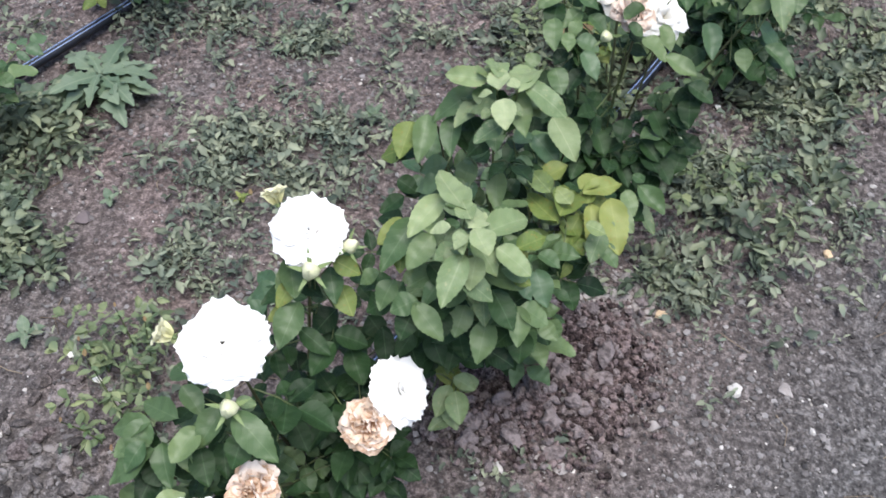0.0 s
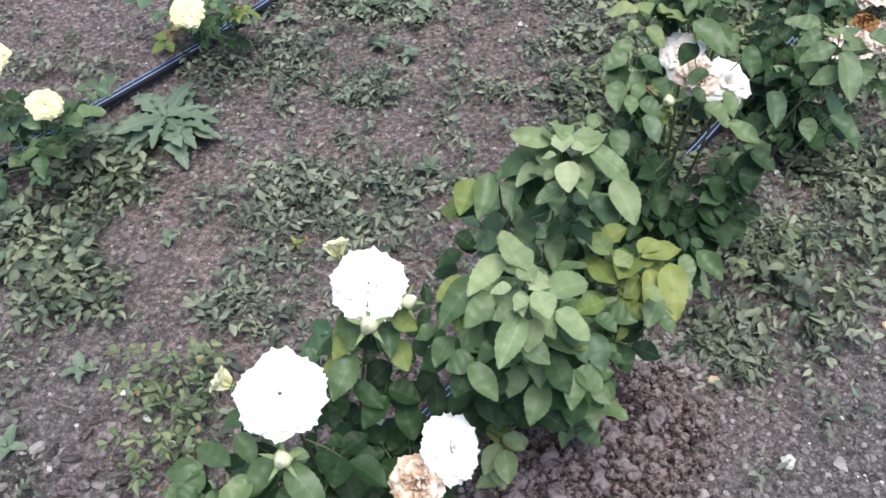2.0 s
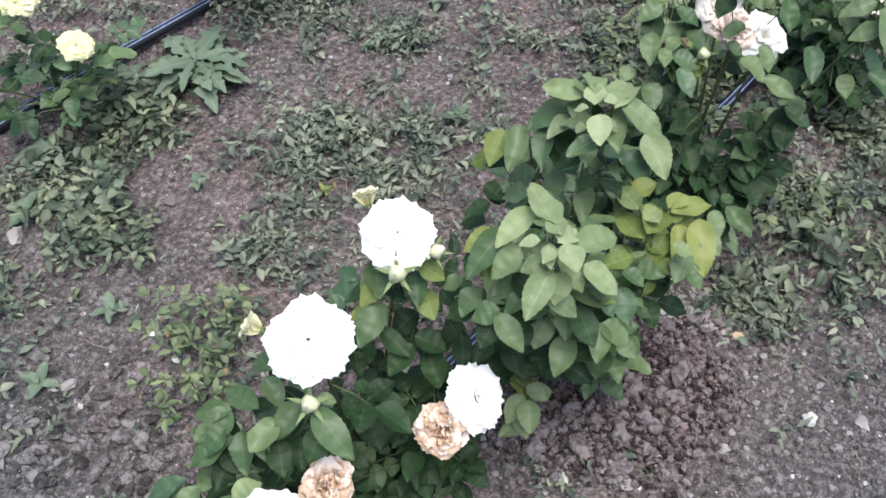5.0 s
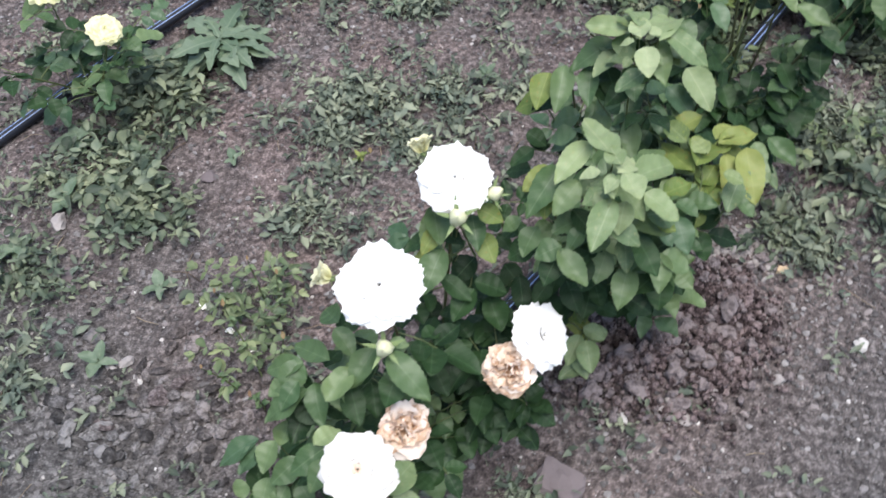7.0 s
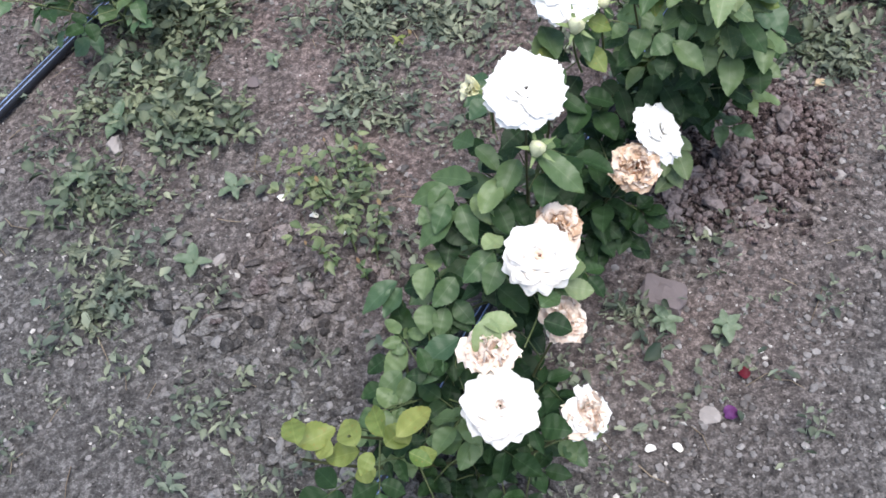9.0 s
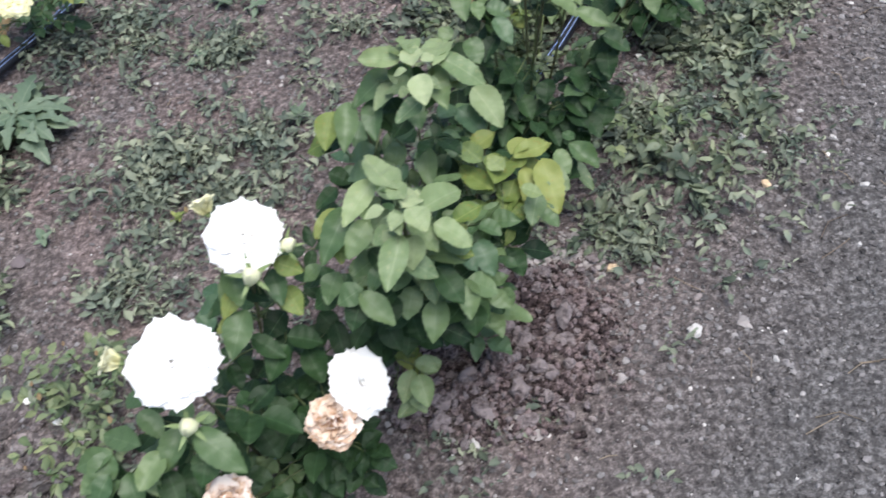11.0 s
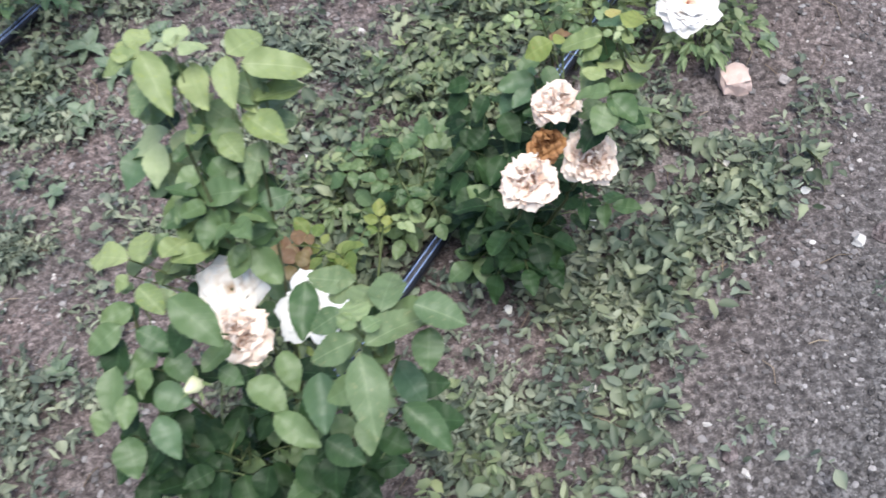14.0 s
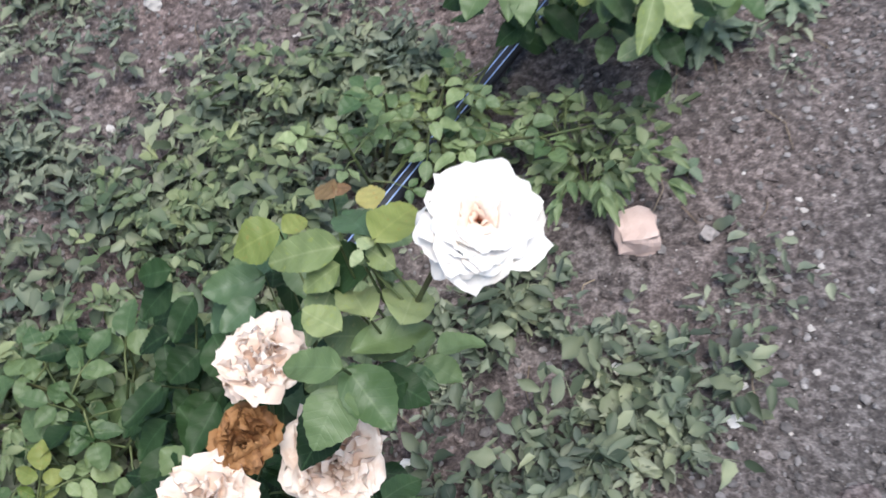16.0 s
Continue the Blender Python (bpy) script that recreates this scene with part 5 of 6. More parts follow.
spray(second, "green", [(1.009, 1.533, 0.475, 0.987, 1.502, 0.465), (0.992, 1.553, 0.475, 0.961, 1.505, 0.461)])
spray(second, "lime", [(0.984, 1.552, 0.47, 0.955, 1.534, 0.462)])
spray(second, "green", [(1.054, 1.53, 0.44, 1.059, 1.496, 0.431), (1.062, 1.508, 0.445, 1.103, 1.51, 0.436)])
spray(second, "blue", [(1.111, 1.552, 0.4, 1.122, 1.517, 0.391), (1.093, 1.537, 0.4, 1.108, 1.521, 0.395)])
spray(second, "green", [(1.095, 1.517, 0.385, 1.094, 1.479, 0.375), (1.097, 1.517, 0.385, 1.126, 1.505, 0.378), (1.092, 1.519, 0.385, 1.066, 1.502, 0.378)])
spray(second, "young", [(1.059, 1.525, 0.4, 1.06, 1.491, 0.391)])
spray(second, "green", [(1.064, 1.51, 0.37, 1.054, 1.467, 0.359), (1.041, 1.52, 0.38, 1.033, 1.489, 0.372), (1.026, 1.523, 0.37, 1.043, 1.5, 0.363)])
spray(second, "green", [(0.993, 1.491, 0.42, 1.022, 1.46, 0.409), (0.995, 1.497, 0.42, 0.969, 1.486, 0.414)])
spray(second, "green", [(1.014, 1.525, 0.43, 0.985, 1.511, 0.423), (1.017, 1.512, 0.43, 0.999, 1.49, 0.423), (1.034, 1.518, 0.42, 1.024, 1.493, 0.413)])
spray(second, "green", [(0.97, 1.527, 0.41, 0.955, 1.499, 0.402), (0.953, 1.538, 0.41, 0.934, 1.526, 0.405)])
# lower leaves, with the shade beneath the shoots put into their colour
spray(second, "shaded", [(1.003, 1.538, 0.3, 1.017, 1.505, 0.291), (1.034, 1.536, 0.3, 1.041, 1.509, 0.293), (0.984, 1.537, 0.3, 0.967, 1.512, 0.293)])
spray(second, "shaded", [(0.958, 1.532, 0.26, 0.978, 1.518, 0.254), (1.059, 1.56, 0.26, 1.04, 1.541, 0.253), (1.009, 1.535, 0.26, 0.997, 1.516, 0.254)])
spray(second, "shaded", [(1.085, 1.59, 0.24, 1.082, 1.556, 0.231), (1.111, 1.623, 0.24, 1.125, 1.59, 0.231), (1.045, 1.588, 0.24, 1.034, 1.554, 0.231)])
spray(second, "shaded", [(1.04, 1.746, 0.3, 1.02, 1.717, 0.291), (0.958, 1.734, 0.3, 0.931, 1.713, 0.291), (0.949, 1.761, 0.3, 0.974, 1.749, 0.293)])
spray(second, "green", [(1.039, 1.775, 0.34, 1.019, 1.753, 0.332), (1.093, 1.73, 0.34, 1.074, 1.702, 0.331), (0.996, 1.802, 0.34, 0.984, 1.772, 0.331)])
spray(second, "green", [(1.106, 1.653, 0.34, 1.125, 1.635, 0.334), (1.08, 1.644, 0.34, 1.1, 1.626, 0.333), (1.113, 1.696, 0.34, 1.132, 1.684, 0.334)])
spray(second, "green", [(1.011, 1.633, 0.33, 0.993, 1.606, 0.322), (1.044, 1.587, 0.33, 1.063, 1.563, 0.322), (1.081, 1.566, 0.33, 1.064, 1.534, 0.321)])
spray(second, "shaded", [(0.967, 1.605, 0.3, 0.95, 1.579, 0.292), (0.995, 1.56, 0.3, 0.985, 1.528, 0.292), (1.027, 1.547, 0.3, 1.047, 1.517, 0.291)])
spray(second, "shaded", [(1.115, 1.627, 0.28, 1.128, 1.601, 0.273), (1.07, 1.585, 0.28, 1.084, 1.553, 0.271), (1.018, 1.614, 0.28, 1.0, 1.587, 0.272)])
thicket(second, (1.06, 1.64, 0.29), (0.10, 0.12, 0.12), 26, ["shaded", "green", "green"], 0.033)

# ---- main row, third bush: tall pale shoot and half-dropped flowers ----
third = rose_bush(
    "rose bush with a tall pale shoot and shedding white blooms", (1.22, 1.99, 0.0),
    [(1.228, 2.075, 0.535), (1.240, 1.980, 0.38), (1.288, 2.030, 0.33), (1.378, 1.912, 0.465), (1.154, 1.962, 0.38), (1.17, 1.91, 0.34), (1.342, 1.885, 0.38), (1.285, 2.07, 0.515)],
    19, ["shaded", "green", "shaded"], 0.036, 5, 0.15, 0.05, 0.66,
)
bush, base, lines, r = third
rose(bush, base, (1.240, 1.985, 0.385), (0.0, -0.6, 0.9), 0.029, "pale_faded", r, label="fading white and salmon bloom")
rose(bush, base, (1.288, 2.035, 0.337), (0.25, -0.5, 0.9), 0.036, "white", r, None, ((6, 2, 1.0), (5, 24, 0.8), (4, 50, 0.6)), "shedding white bloom with loose petals")
rose(bush, base, (1.222, 2.035, 0.380), (0.1, -0.5, 0.9), 0.031, "ivory", r, None, ((7, 5, 1.0), (6, 25, 0.8), (4, 50, 0.5)), "few last white petals")
bud(bush, base, (1.204, 1.944, 0.379), (-0.2, -0.6, 0.5), 0.0192)
spray(third, "fresh", [(1.18, 2.159, 0.56, 1.144, 2.15, 0.552), (1.175, 2.163, 0.56, 1.18, 2.193, 0.554), (1.183, 2.152, 0.56, 1.157, 2.175, 0.554)])
spray(third, "fresh", [(1.188, 2.151, 0.565, 1.212, 2.103, 0.55), (1.225, 2.149, 0.55, 1.235, 2.112, 0.539)])
spray(third, "tip", [(1.218, 2.148, 0.572, 1.22, 2.178, 0.567), (1.214, 2.145, 0.572, 1.202, 2.173, 0.567), (1.225, 2.139, 0.572, 1.244, 2.157, 0.567)])
spray(third, "fresh", [(1.259, 2.144, 0.56, 1.266, 2.101, 0.547), (1.261, 2.148, 0.56, 1.285, 2.179, 0.553)])
spray(third, "fresh", [(1.276, 2.132, 0.562, 1.33, 2.139, 0.549)])
spray(third, "fresh", [(1.276, 2.122, 0.53, 1.318, 2.143, 0.52), (1.263, 2.144, 0.53, 1.277, 2.115, 0.521), (1.267, 2.116, 0.52, 1.303, 2.088, 0.508)])
spray(third, "green", [(1.235, 2.131, 0.5, 1.256, 2.099, 0.489), (1.188, 2.166, 0.5, 1.172, 2.138, 0.492), (1.213, 2.121, 0.5, 1.232, 2.153, 0.493)])
spray(third, "tip", [(1.177, 2.151, 0.47, 1.128, 2.14, 0.459), (1.185, 2.15, 0.47, 1.202, 2.12, 0.46), (1.169, 2.137, 0.47, 1.167, 2.098, 0.459)])
spray(third, "blue", [(1.148, 2.148, 0.455, 1.13, 2.11, 0.444), (1.205, 2.156, 0.455, 1.208, 2.125, 0.446)])
spray(third, "green", [(1.205, 2.11, 0.44, 1.171, 2.073, 0.428), (1.209, 2.109, 0.44, 1.248, 2.071, 0.426), (1.235, 2.122, 0.44, 1.274, 2.099, 0.428)])
spray(third, "green", [(1.197, 2.082, 0.44, 1.17, 2.07, 0.434), (1.226, 2.075, 0.44, 1.263, 2.068, 0.431), (1.201, 2.125, 0.44, 1.214, 2.143, 0.435)])
spray(third, "fresh", [(1.155, 2.024, 0.455, 1.111, 2.04, 0.446), (1.168, 2.02, 0.455, 1.157, 2.061, 0.447), (1.186, 2.023, 0.455, 1.201, 2.05, 0.449)])
spray(third, "fresh", [(1.193, 2.021, 0.45, 1.226, 2.042, 0.441), (1.156, 2.011, 0.45, 1.145, 1.998, 0.446), (1.168, 1.998, 0.45, 1.189, 1.977, 0.442)])
spray(third, "green", [(1.153, 1.995, 0.425, 1.125, 1.984, 0.419), (1.145, 1.977, 0.425, 1.116, 1.956, 0.417), (1.162, 1.971, 0.425, 1.193, 1.956, 0.416)])
spray(third, "green", [(1.217, 1.959, 0.49, 1.257, 1.924, 0.476)])
spray(third, "green", [(1.243, 1.957, 0.42, 1.221, 1.934, 0.413)])
spray(third, "green", [(1.17, 1.968, 0.4, 1.146, 1.943, 0.392), (1.136, 1.951, 0.4, 1.136, 1.907, 0.389), (1.153, 1.924, 0.4, 1.152, 1.896, 0.393)])
spray(third, "blue", [(1.166, 1.937, 0.38, 1.196, 1.928, 0.372), (1.173, 1.912, 0.38, 1.191, 1.879, 0.371)])
spray(third, "green", [(1.139, 1.904, 0.36, 1.15, 1.871, 0.351), (1.116, 1.931, 0.36, 1.106, 1.91, 0.354)])
spray(third, "green", [(1.302, 2.011, 0.42, 1.3, 1.961, 0.407)])
spray(third, "sage", [(1.358, 1.928, 0.505, 1.331, 1.917, 0.498), (1.369, 1.904, 0.505, 1.331, 1.894, 0.496), (1.37, 1.928, 0.505, 1.373, 1.956, 0.5)])
spray(third, "sage", [(1.374, 1.888, 0.51, 1.384, 1.832, 0.496)])
spray(third, "sage", [(1.377, 1.9, 0.505, 1.419, 1.933, 0.494), (1.411, 1.93, 0.505, 1.448, 1.919, 0.496), (1.386, 1.928, 0.505, 1.392, 1.972, 0.496)])
spray(third, "sage", [(1.363, 1.959, 0.495, 1.324, 1.971, 0.487), (1.363, 1.953, 0.495, 1.339, 1.952, 0.49)])
spray(third, "young", [(1.373, 1.914, 0.515, 1.366, 1.938, 0.51), (1.371, 1.909, 0.515, 1.356, 1.919, 0.512), (1.376, 1.906, 0.515, 1.388, 1.916, 0.512)])
spray(third, "blue", [(1.383, 1.928, 0.42, 1.407, 1.898, 0.411), (1.321, 1.923, 0.42, 1.326, 1.877, 0.409)])
spray(third, "green", [(1.389, 1.896, 0.41, 1.425, 1.863, 0.398), (1.362, 1.89, 0.41, 1.361, 1.859, 0.403)])
spray(third, "green", [(1.275, 1.967, 0.38, 1.288, 1.935, 0.371), (1.249, 1.941, 0.38, 1.281, 1.917, 0.37), (1.275, 1.908, 0.38, 1.313, 1.882, 0.369)])
spray(third, "green", [(1.31, 1.901, 0.34, 1.342, 1.883, 0.331), (1.273, 1.942, 0.34, 1.24, 1.928, 0.332), (1.318, 1.924, 0.34, 1.33, 1.894, 0.332)])
# leaves under the flowers, coloured dark for the canopy's shade
spray(third, "shaded", [(1.259, 1.914, 0.3, 1.273, 1.878, 0.291), (1.227, 1.896, 0.3, 1.227, 1.854, 0.29), (1.293, 1.897, 0.3, 1.316, 1.872, 0.292)])
spray(third, "shaded", [(1.182, 1.946, 0.27, 1.168, 1.918, 0.263), (1.204, 1.959, 0.27, 1.19, 1.925, 0.261), (1.24, 1.909, 0.27, 1.232, 1.877, 0.262)])
spray(third, "shaded", [(1.18, 1.899, 0.25, 1.165, 1.872, 0.243), (1.262, 1.889, 0.25, 1.286, 1.863, 0.241), (1.318, 1.901, 0.25, 1.341, 1.881, 0.243)])
spray(third, "shaded", [(1.186, 1.888, 0.22, 1.171, 1.855, 0.212), (1.234, 1.876, 0.22, 1.249, 1.845, 0.212), (1.286, 1.883, 0.22, 1.305, 1.852, 0.211)])
spray(third, "shaded", [(1.157, 1.99, 0.2, 1.146, 1.948, 0.189), (1.223, 1.942, 0.2, 1.236, 1.903, 0.19), (1.268, 1.948, 0.2, 1.273, 1.903, 0.189)])
spray(third, "shaded", [(1.191, 1.914, 0.17, 1.174, 1.881, 0.161), (1.233, 1.893, 0.17, 1.221, 1.859, 0.161), (1.168, 1.947, 0.17, 1.145, 1.92, 0.161)])
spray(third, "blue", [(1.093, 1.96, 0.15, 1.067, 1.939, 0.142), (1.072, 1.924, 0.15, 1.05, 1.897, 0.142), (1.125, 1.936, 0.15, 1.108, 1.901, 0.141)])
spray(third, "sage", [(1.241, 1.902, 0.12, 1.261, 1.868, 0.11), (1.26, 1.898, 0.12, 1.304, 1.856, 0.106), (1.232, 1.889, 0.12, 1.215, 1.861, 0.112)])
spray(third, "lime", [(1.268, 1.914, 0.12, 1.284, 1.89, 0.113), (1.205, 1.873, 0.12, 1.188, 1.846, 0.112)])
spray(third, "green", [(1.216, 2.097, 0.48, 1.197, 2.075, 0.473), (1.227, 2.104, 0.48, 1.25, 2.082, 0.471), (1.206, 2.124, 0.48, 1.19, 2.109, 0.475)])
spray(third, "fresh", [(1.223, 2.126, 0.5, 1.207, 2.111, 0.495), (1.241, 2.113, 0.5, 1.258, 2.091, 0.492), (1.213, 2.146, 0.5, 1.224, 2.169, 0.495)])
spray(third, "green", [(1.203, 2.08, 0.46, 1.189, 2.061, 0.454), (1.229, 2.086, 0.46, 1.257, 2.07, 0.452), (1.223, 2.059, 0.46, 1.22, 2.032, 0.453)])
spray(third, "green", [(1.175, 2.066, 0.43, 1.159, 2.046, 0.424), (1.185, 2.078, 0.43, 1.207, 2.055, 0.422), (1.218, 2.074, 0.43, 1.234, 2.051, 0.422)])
spray(third, "shaded", [(1.121, 1.94, 0.24, 1.116, 1.907, 0.232), (1.152, 1.918, 0.24, 1.158, 1.885, 0.232), (1.205, 1.913, 0.24, 1.216, 1.88, 0.232)])
spray(third, "shaded", [(1.099, 1.928, 0.2, 1.081, 1.896, 0.191), (1.172, 1.915, 0.2, 1.183, 1.881, 0.191), (1.231, 1.916, 0.2, 1.248, 1.882, 0.191)])
spray(third, "shaded", [(1.132, 1.902, 0.18, 1.12, 1.87, 0.172), (1.204, 1.896, 0.18, 1.221, 1.862, 0.171), (1.264, 1.903, 0.18, 1.28, 1.874, 0.172)])
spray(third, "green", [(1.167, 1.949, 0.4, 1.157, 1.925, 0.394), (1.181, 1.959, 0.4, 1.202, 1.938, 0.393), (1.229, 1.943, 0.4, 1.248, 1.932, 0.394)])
spray(third, "shaded", [(1.177, 1.941, 0.36, 1.167, 1.916, 0.354), (1.209, 1.938, 0.36, 1.219, 1.912, 0.353), (1.241, 1.935, 0.36, 1.261, 1.919, 0.354)])
spray(third, "shaded", [(1.137, 1.931, 0.33, 1.121, 1.907, 0.323), (1.267, 1.948, 0.33, 1.282, 1.921, 0.322), (1.31, 1.914, 0.33, 1.329, 1.888, 0.322)])
spray(third, "shaded", [(1.156, 1.926, 0.3, 1.162, 1.894, 0.292), (1.206, 1.927, 0.3, 1.195, 1.902, 0.294), (1.24, 1.912, 0.3, 1.25, 1.881, 0.292)])
spray(third, "shaded", [(1.112, 1.922, 0.28, 1.095, 1.897, 0.273), (1.275, 1.913, 0.28, 1.29, 1.88, 0.271), (1.181, 1.904, 0.28, 1.175, 1.873, 0.272)])
thicket(third, (1.23, 1.93, 0.19), (0.10, 0.08, 0.13), 34, ["shaded"])
thicket(third, (1.24, 2.06, 0.44), (0.035, 0.03, 0.08), 9, ["green"], 0.034)

# ---- main row, fourth bush: cream rose over a cluster of withered ones ----
fourth = rose_bush(
    "low rose bush with one cream-white bloom above a withered cluster", (1.47, 2.30, 0.0),
    [(1.649, 2.277, 0.455), (1.494, 2.205, 0.280), (1.559, 2.240, 0.268), (1.528, 2.274, 0.318), (1.43, 2.34, 0.18), (1.55, 2.33, 0.30)],
    23, ["shaded", "shaded", "green"], 0.036, 5, 0.15, 0.055, 0.66,
)
bush, base, lines, r = fourth
rose(bush, base, (1.653, 2.267, 0.451), (0.05, -0.35, 1), 0.0285, "ivory", r, "cream", ((6, 0, 1.0), (6, 12, 0.94), (6, 26, 0.80), (5, 42, 0.62), (5, 58, 0.46), (4, 76, 0.32)), label="large cream-white bloom with a pink-tinged heart")
rose(bush, base, (1.494, 2.205, 0.283), (-0.15, -0.35, 1), 0.033, "pale_faded", r, label="withered pinkish cream bloom")
rose(bush, base, (1.559, 2.240, 0.272), (0.3, -0.4, 1), 0.034, "pale_faded", r, label="withered pinkish cream bloom")
rose(bush, base, (1.528, 2.274, 0.322), (-0.1, 0.0, 1), 0.029, "pale_faded", r, label="withered cream bloom")
rose(bush, base, (1.515, 2.240, 0.297), (-0.2, -0.2, 1), 0.022, "brown", r, label="dried brown bloom in the cluster")
spray(fourth, "green", [(1.581, 2.24, 0.375, 1.545, 2.251, 0.367), (1.578, 2.238, 0.36, 1.564, 2.208, 0.352), (1.581, 2.248, 0.36, 1.604, 2.217, 0.35), (1.582, 2.262, 0.355, 1.624, 2.28, 0.345)])
spray(fourth, "fresh", [(1.592, 2.272, 0.37, 1.575, 2.309, 0.362), (1.578, 2.265, 0.37, 1.556, 2.281, 0.365), (1.61, 2.268, 0.37, 1.618, 2.302, 0.363)])
spray(fourth, "fresh", [(1.579, 2.304, 0.39, 1.534, 2.306, 0.38), (1.577, 2.299, 0.38, 1.556, 2.289, 0.375)])
spray(fourth, "blue", [(1.595, 2.302, 0.4, 1.576, 2.333, 0.393)])
spray(fourth, "gold", [(1.593, 2.331, 0.385, 1.59, 2.354, 0.381)])
spray(fourth, "lime", [(1.6, 2.293, 0.41, 1.62, 2.324, 0.403)], False)
spray(fourth, "fresh", [(1.595, 2.295, 0.4, 1.609, 2.286, 0.396)])
spray(fourth, "tip", [(1.592, 2.288, 0.41, 1.599, 2.296, 0.408), (1.594, 2.286, 0.41, 1.588, 2.279, 0.408)])
spray(fourth, "lime", [(1.528, 2.363, 0.33, 1.497, 2.353, 0.323), (1.531, 2.361, 0.33, 1.545, 2.375, 0.326)], False)
spray(fourth, "red", [(1.543, 2.45, 0.25, 1.528, 2.468, 0.246), (1.545, 2.452, 0.25, 1.554, 2.468, 0.246)])
spray(fourth, "blue", [(1.506, 2.369, 0.27, 1.463, 2.364, 0.261), (1.5, 2.352, 0.27, 1.479, 2.332, 0.263), (1.509, 2.374, 0.27, 1.484, 2.383, 0.265)])
spray(fourth, "blue", [(1.468, 2.371, 0.25, 1.5, 2.394, 0.242), (1.484, 2.365, 0.25, 1.462, 2.347, 0.243), (1.489, 2.35, 0.25, 1.5, 2.36, 0.247)])
spray(fourth, "shaded", [(1.42, 2.372, 0.2, 1.392, 2.364, 0.194), (1.427, 2.376, 0.2, 1.447, 2.357, 0.193), (1.417, 2.362, 0.2, 1.421, 2.34, 0.194)])
spray(fourth, "shaded", [(1.436, 2.345, 0.17, 1.418, 2.326, 0.164), (1.414, 2.343, 0.17, 1.39, 2.329, 0.164), (1.44, 2.355, 0.17, 1.454, 2.336, 0.164)])
spray(fourth, "shaded", [(1.39, 2.34, 0.14, 1.366, 2.325, 0.134), (1.415, 2.327, 0.14, 1.424, 2.309, 0.135), (1.448, 2.323, 0.14, 1.438, 2.307, 0.136)])
spray(fourth, "shaded", [(1.448, 2.376, 0.24, 1.431, 2.348, 0.231), (1.428, 2.4, 0.24, 1.398, 2.401, 0.233), (1.466, 2.344, 0.24, 1.484, 2.312, 0.23)])
spray(fourth, "shaded", [(1.484, 2.32, 0.2, 1.473, 2.283, 0.19), (1.506, 2.327, 0.2, 1.509, 2.288, 0.189), (1.444, 2.355, 0.2, 1.42, 2.336, 0.192)])
spray(fourth, "shaded", [(1.416, 2.407, 0.17, 1.385, 2.408, 0.163), (1.456, 2.341, 0.17, 1.438, 2.312, 0.161), (1.513, 2.323, 0.17, 1.532, 2.299, 0.162)])
spray(fourth, "green", [(1.514, 2.417, 0.26, 1.486, 2.395, 0.251), (1.522, 2.395, 0.26, 1.532, 2.363, 0.251), (1.493, 2.39, 0.26, 1.469, 2.371, 0.252)])
spray(fourth, "shaded", [(1.445, 2.365, 0.2, 1.42, 2.338, 0.19), (1.42, 2.329, 0.2, 1.396, 2.302, 0.191), (1.462, 2.314, 0.2, 1.444, 2.278, 0.19)])
spray(fourth, "shaded", [(1.423, 2.297, 0.17, 1.405, 2.261, 0.16), (1.45, 2.275, 0.17, 1.453, 2.237, 0.16), (1.479, 2.28, 0.17, 1.488, 2.234, 0.158)])
spray(fourth, "shaded", [(1.402, 2.344, 0.14, 1.377, 2.316, 0.131), (1.432, 2.255, 0.14, 1.415, 2.227, 0.132), (1.46, 2.242, 0.14, 1.471, 2.211, 0.132)])
spray(fourth, "shaded", [(1.441, 2.364, 0.17, 1.404, 2.349, 0.161), (1.446, 2.337, 0.17, 1.426, 2.312, 0.162), (1.417, 2.316, 0.17, 1.392, 2.294, 0.162)])
spray(fourth, "shaded", [(1.462, 2.232, 0.14, 1.448, 2.203, 0.132), (1.494, 2.226, 0.14, 1.501, 2.194, 0.132), (1.429, 2.243, 0.14, 1.411, 2.225, 0.134)])
thicket(fourth, (1.47, 2.27, 0.12), (0.08, 0.09, 0.08), 18, ["shaded"])

# ---- main row, last bushes in view ----
fifth = rose_bush(
    "small young rose bush with fresh green leaves", (1.86, 2.93, 0.0),
    [(1.79, 2.68, 0.20), (1.70, 2.72, 0.20), (1.89, 2.80, 0.16), (1.93, 2.90, 0.26), (1.80, 2.86, 0.30), (1.75, 2.82, 0.24)],
    29, ["green", "shaded", "green"], 0.038, 6, 0.2, 0.055, 0.80,
)
spray(fifth, "fresh", [(1.804, 2.736, 0.25, 1.79, 2.671, 0.23), (1.818, 2.725, 0.25, 1.842, 2.696, 0.24), (1.799, 2.644, 0.25, 1.784, 2.599, 0.236)])
spray(fifth, "fresh", [(1.807, 2.65, 0.25, 1.828, 2.62, 0.24), (1.846, 2.72, 0.25, 1.883, 2.681, 0.236), (1.826, 2.698, 0.25, 1.783, 2.688, 0.239)])
spray(fifth, "lime", [(1.899, 2.722, 0.25, 1.892, 2.677, 0.236), (1.766, 2.685, 0.25, 1.75, 2.662, 0.242)])
spray(fifth, "green", [(1.704, 2.756, 0.23, 1.677, 2.72, 0.217), (1.699, 2.739, 0.23, 1.718, 2.707, 0.219), (1.679, 2.726, 0.23, 1.682, 2.675, 0.215)])
spray(fifth, "green", [(1.66, 2.708, 0.22, 1.641, 2.68, 0.211), (1.696, 2.706, 0.22, 1.693, 2.671, 0.21), (1.665, 2.776, 0.22, 1.631, 2.774, 0.212)])
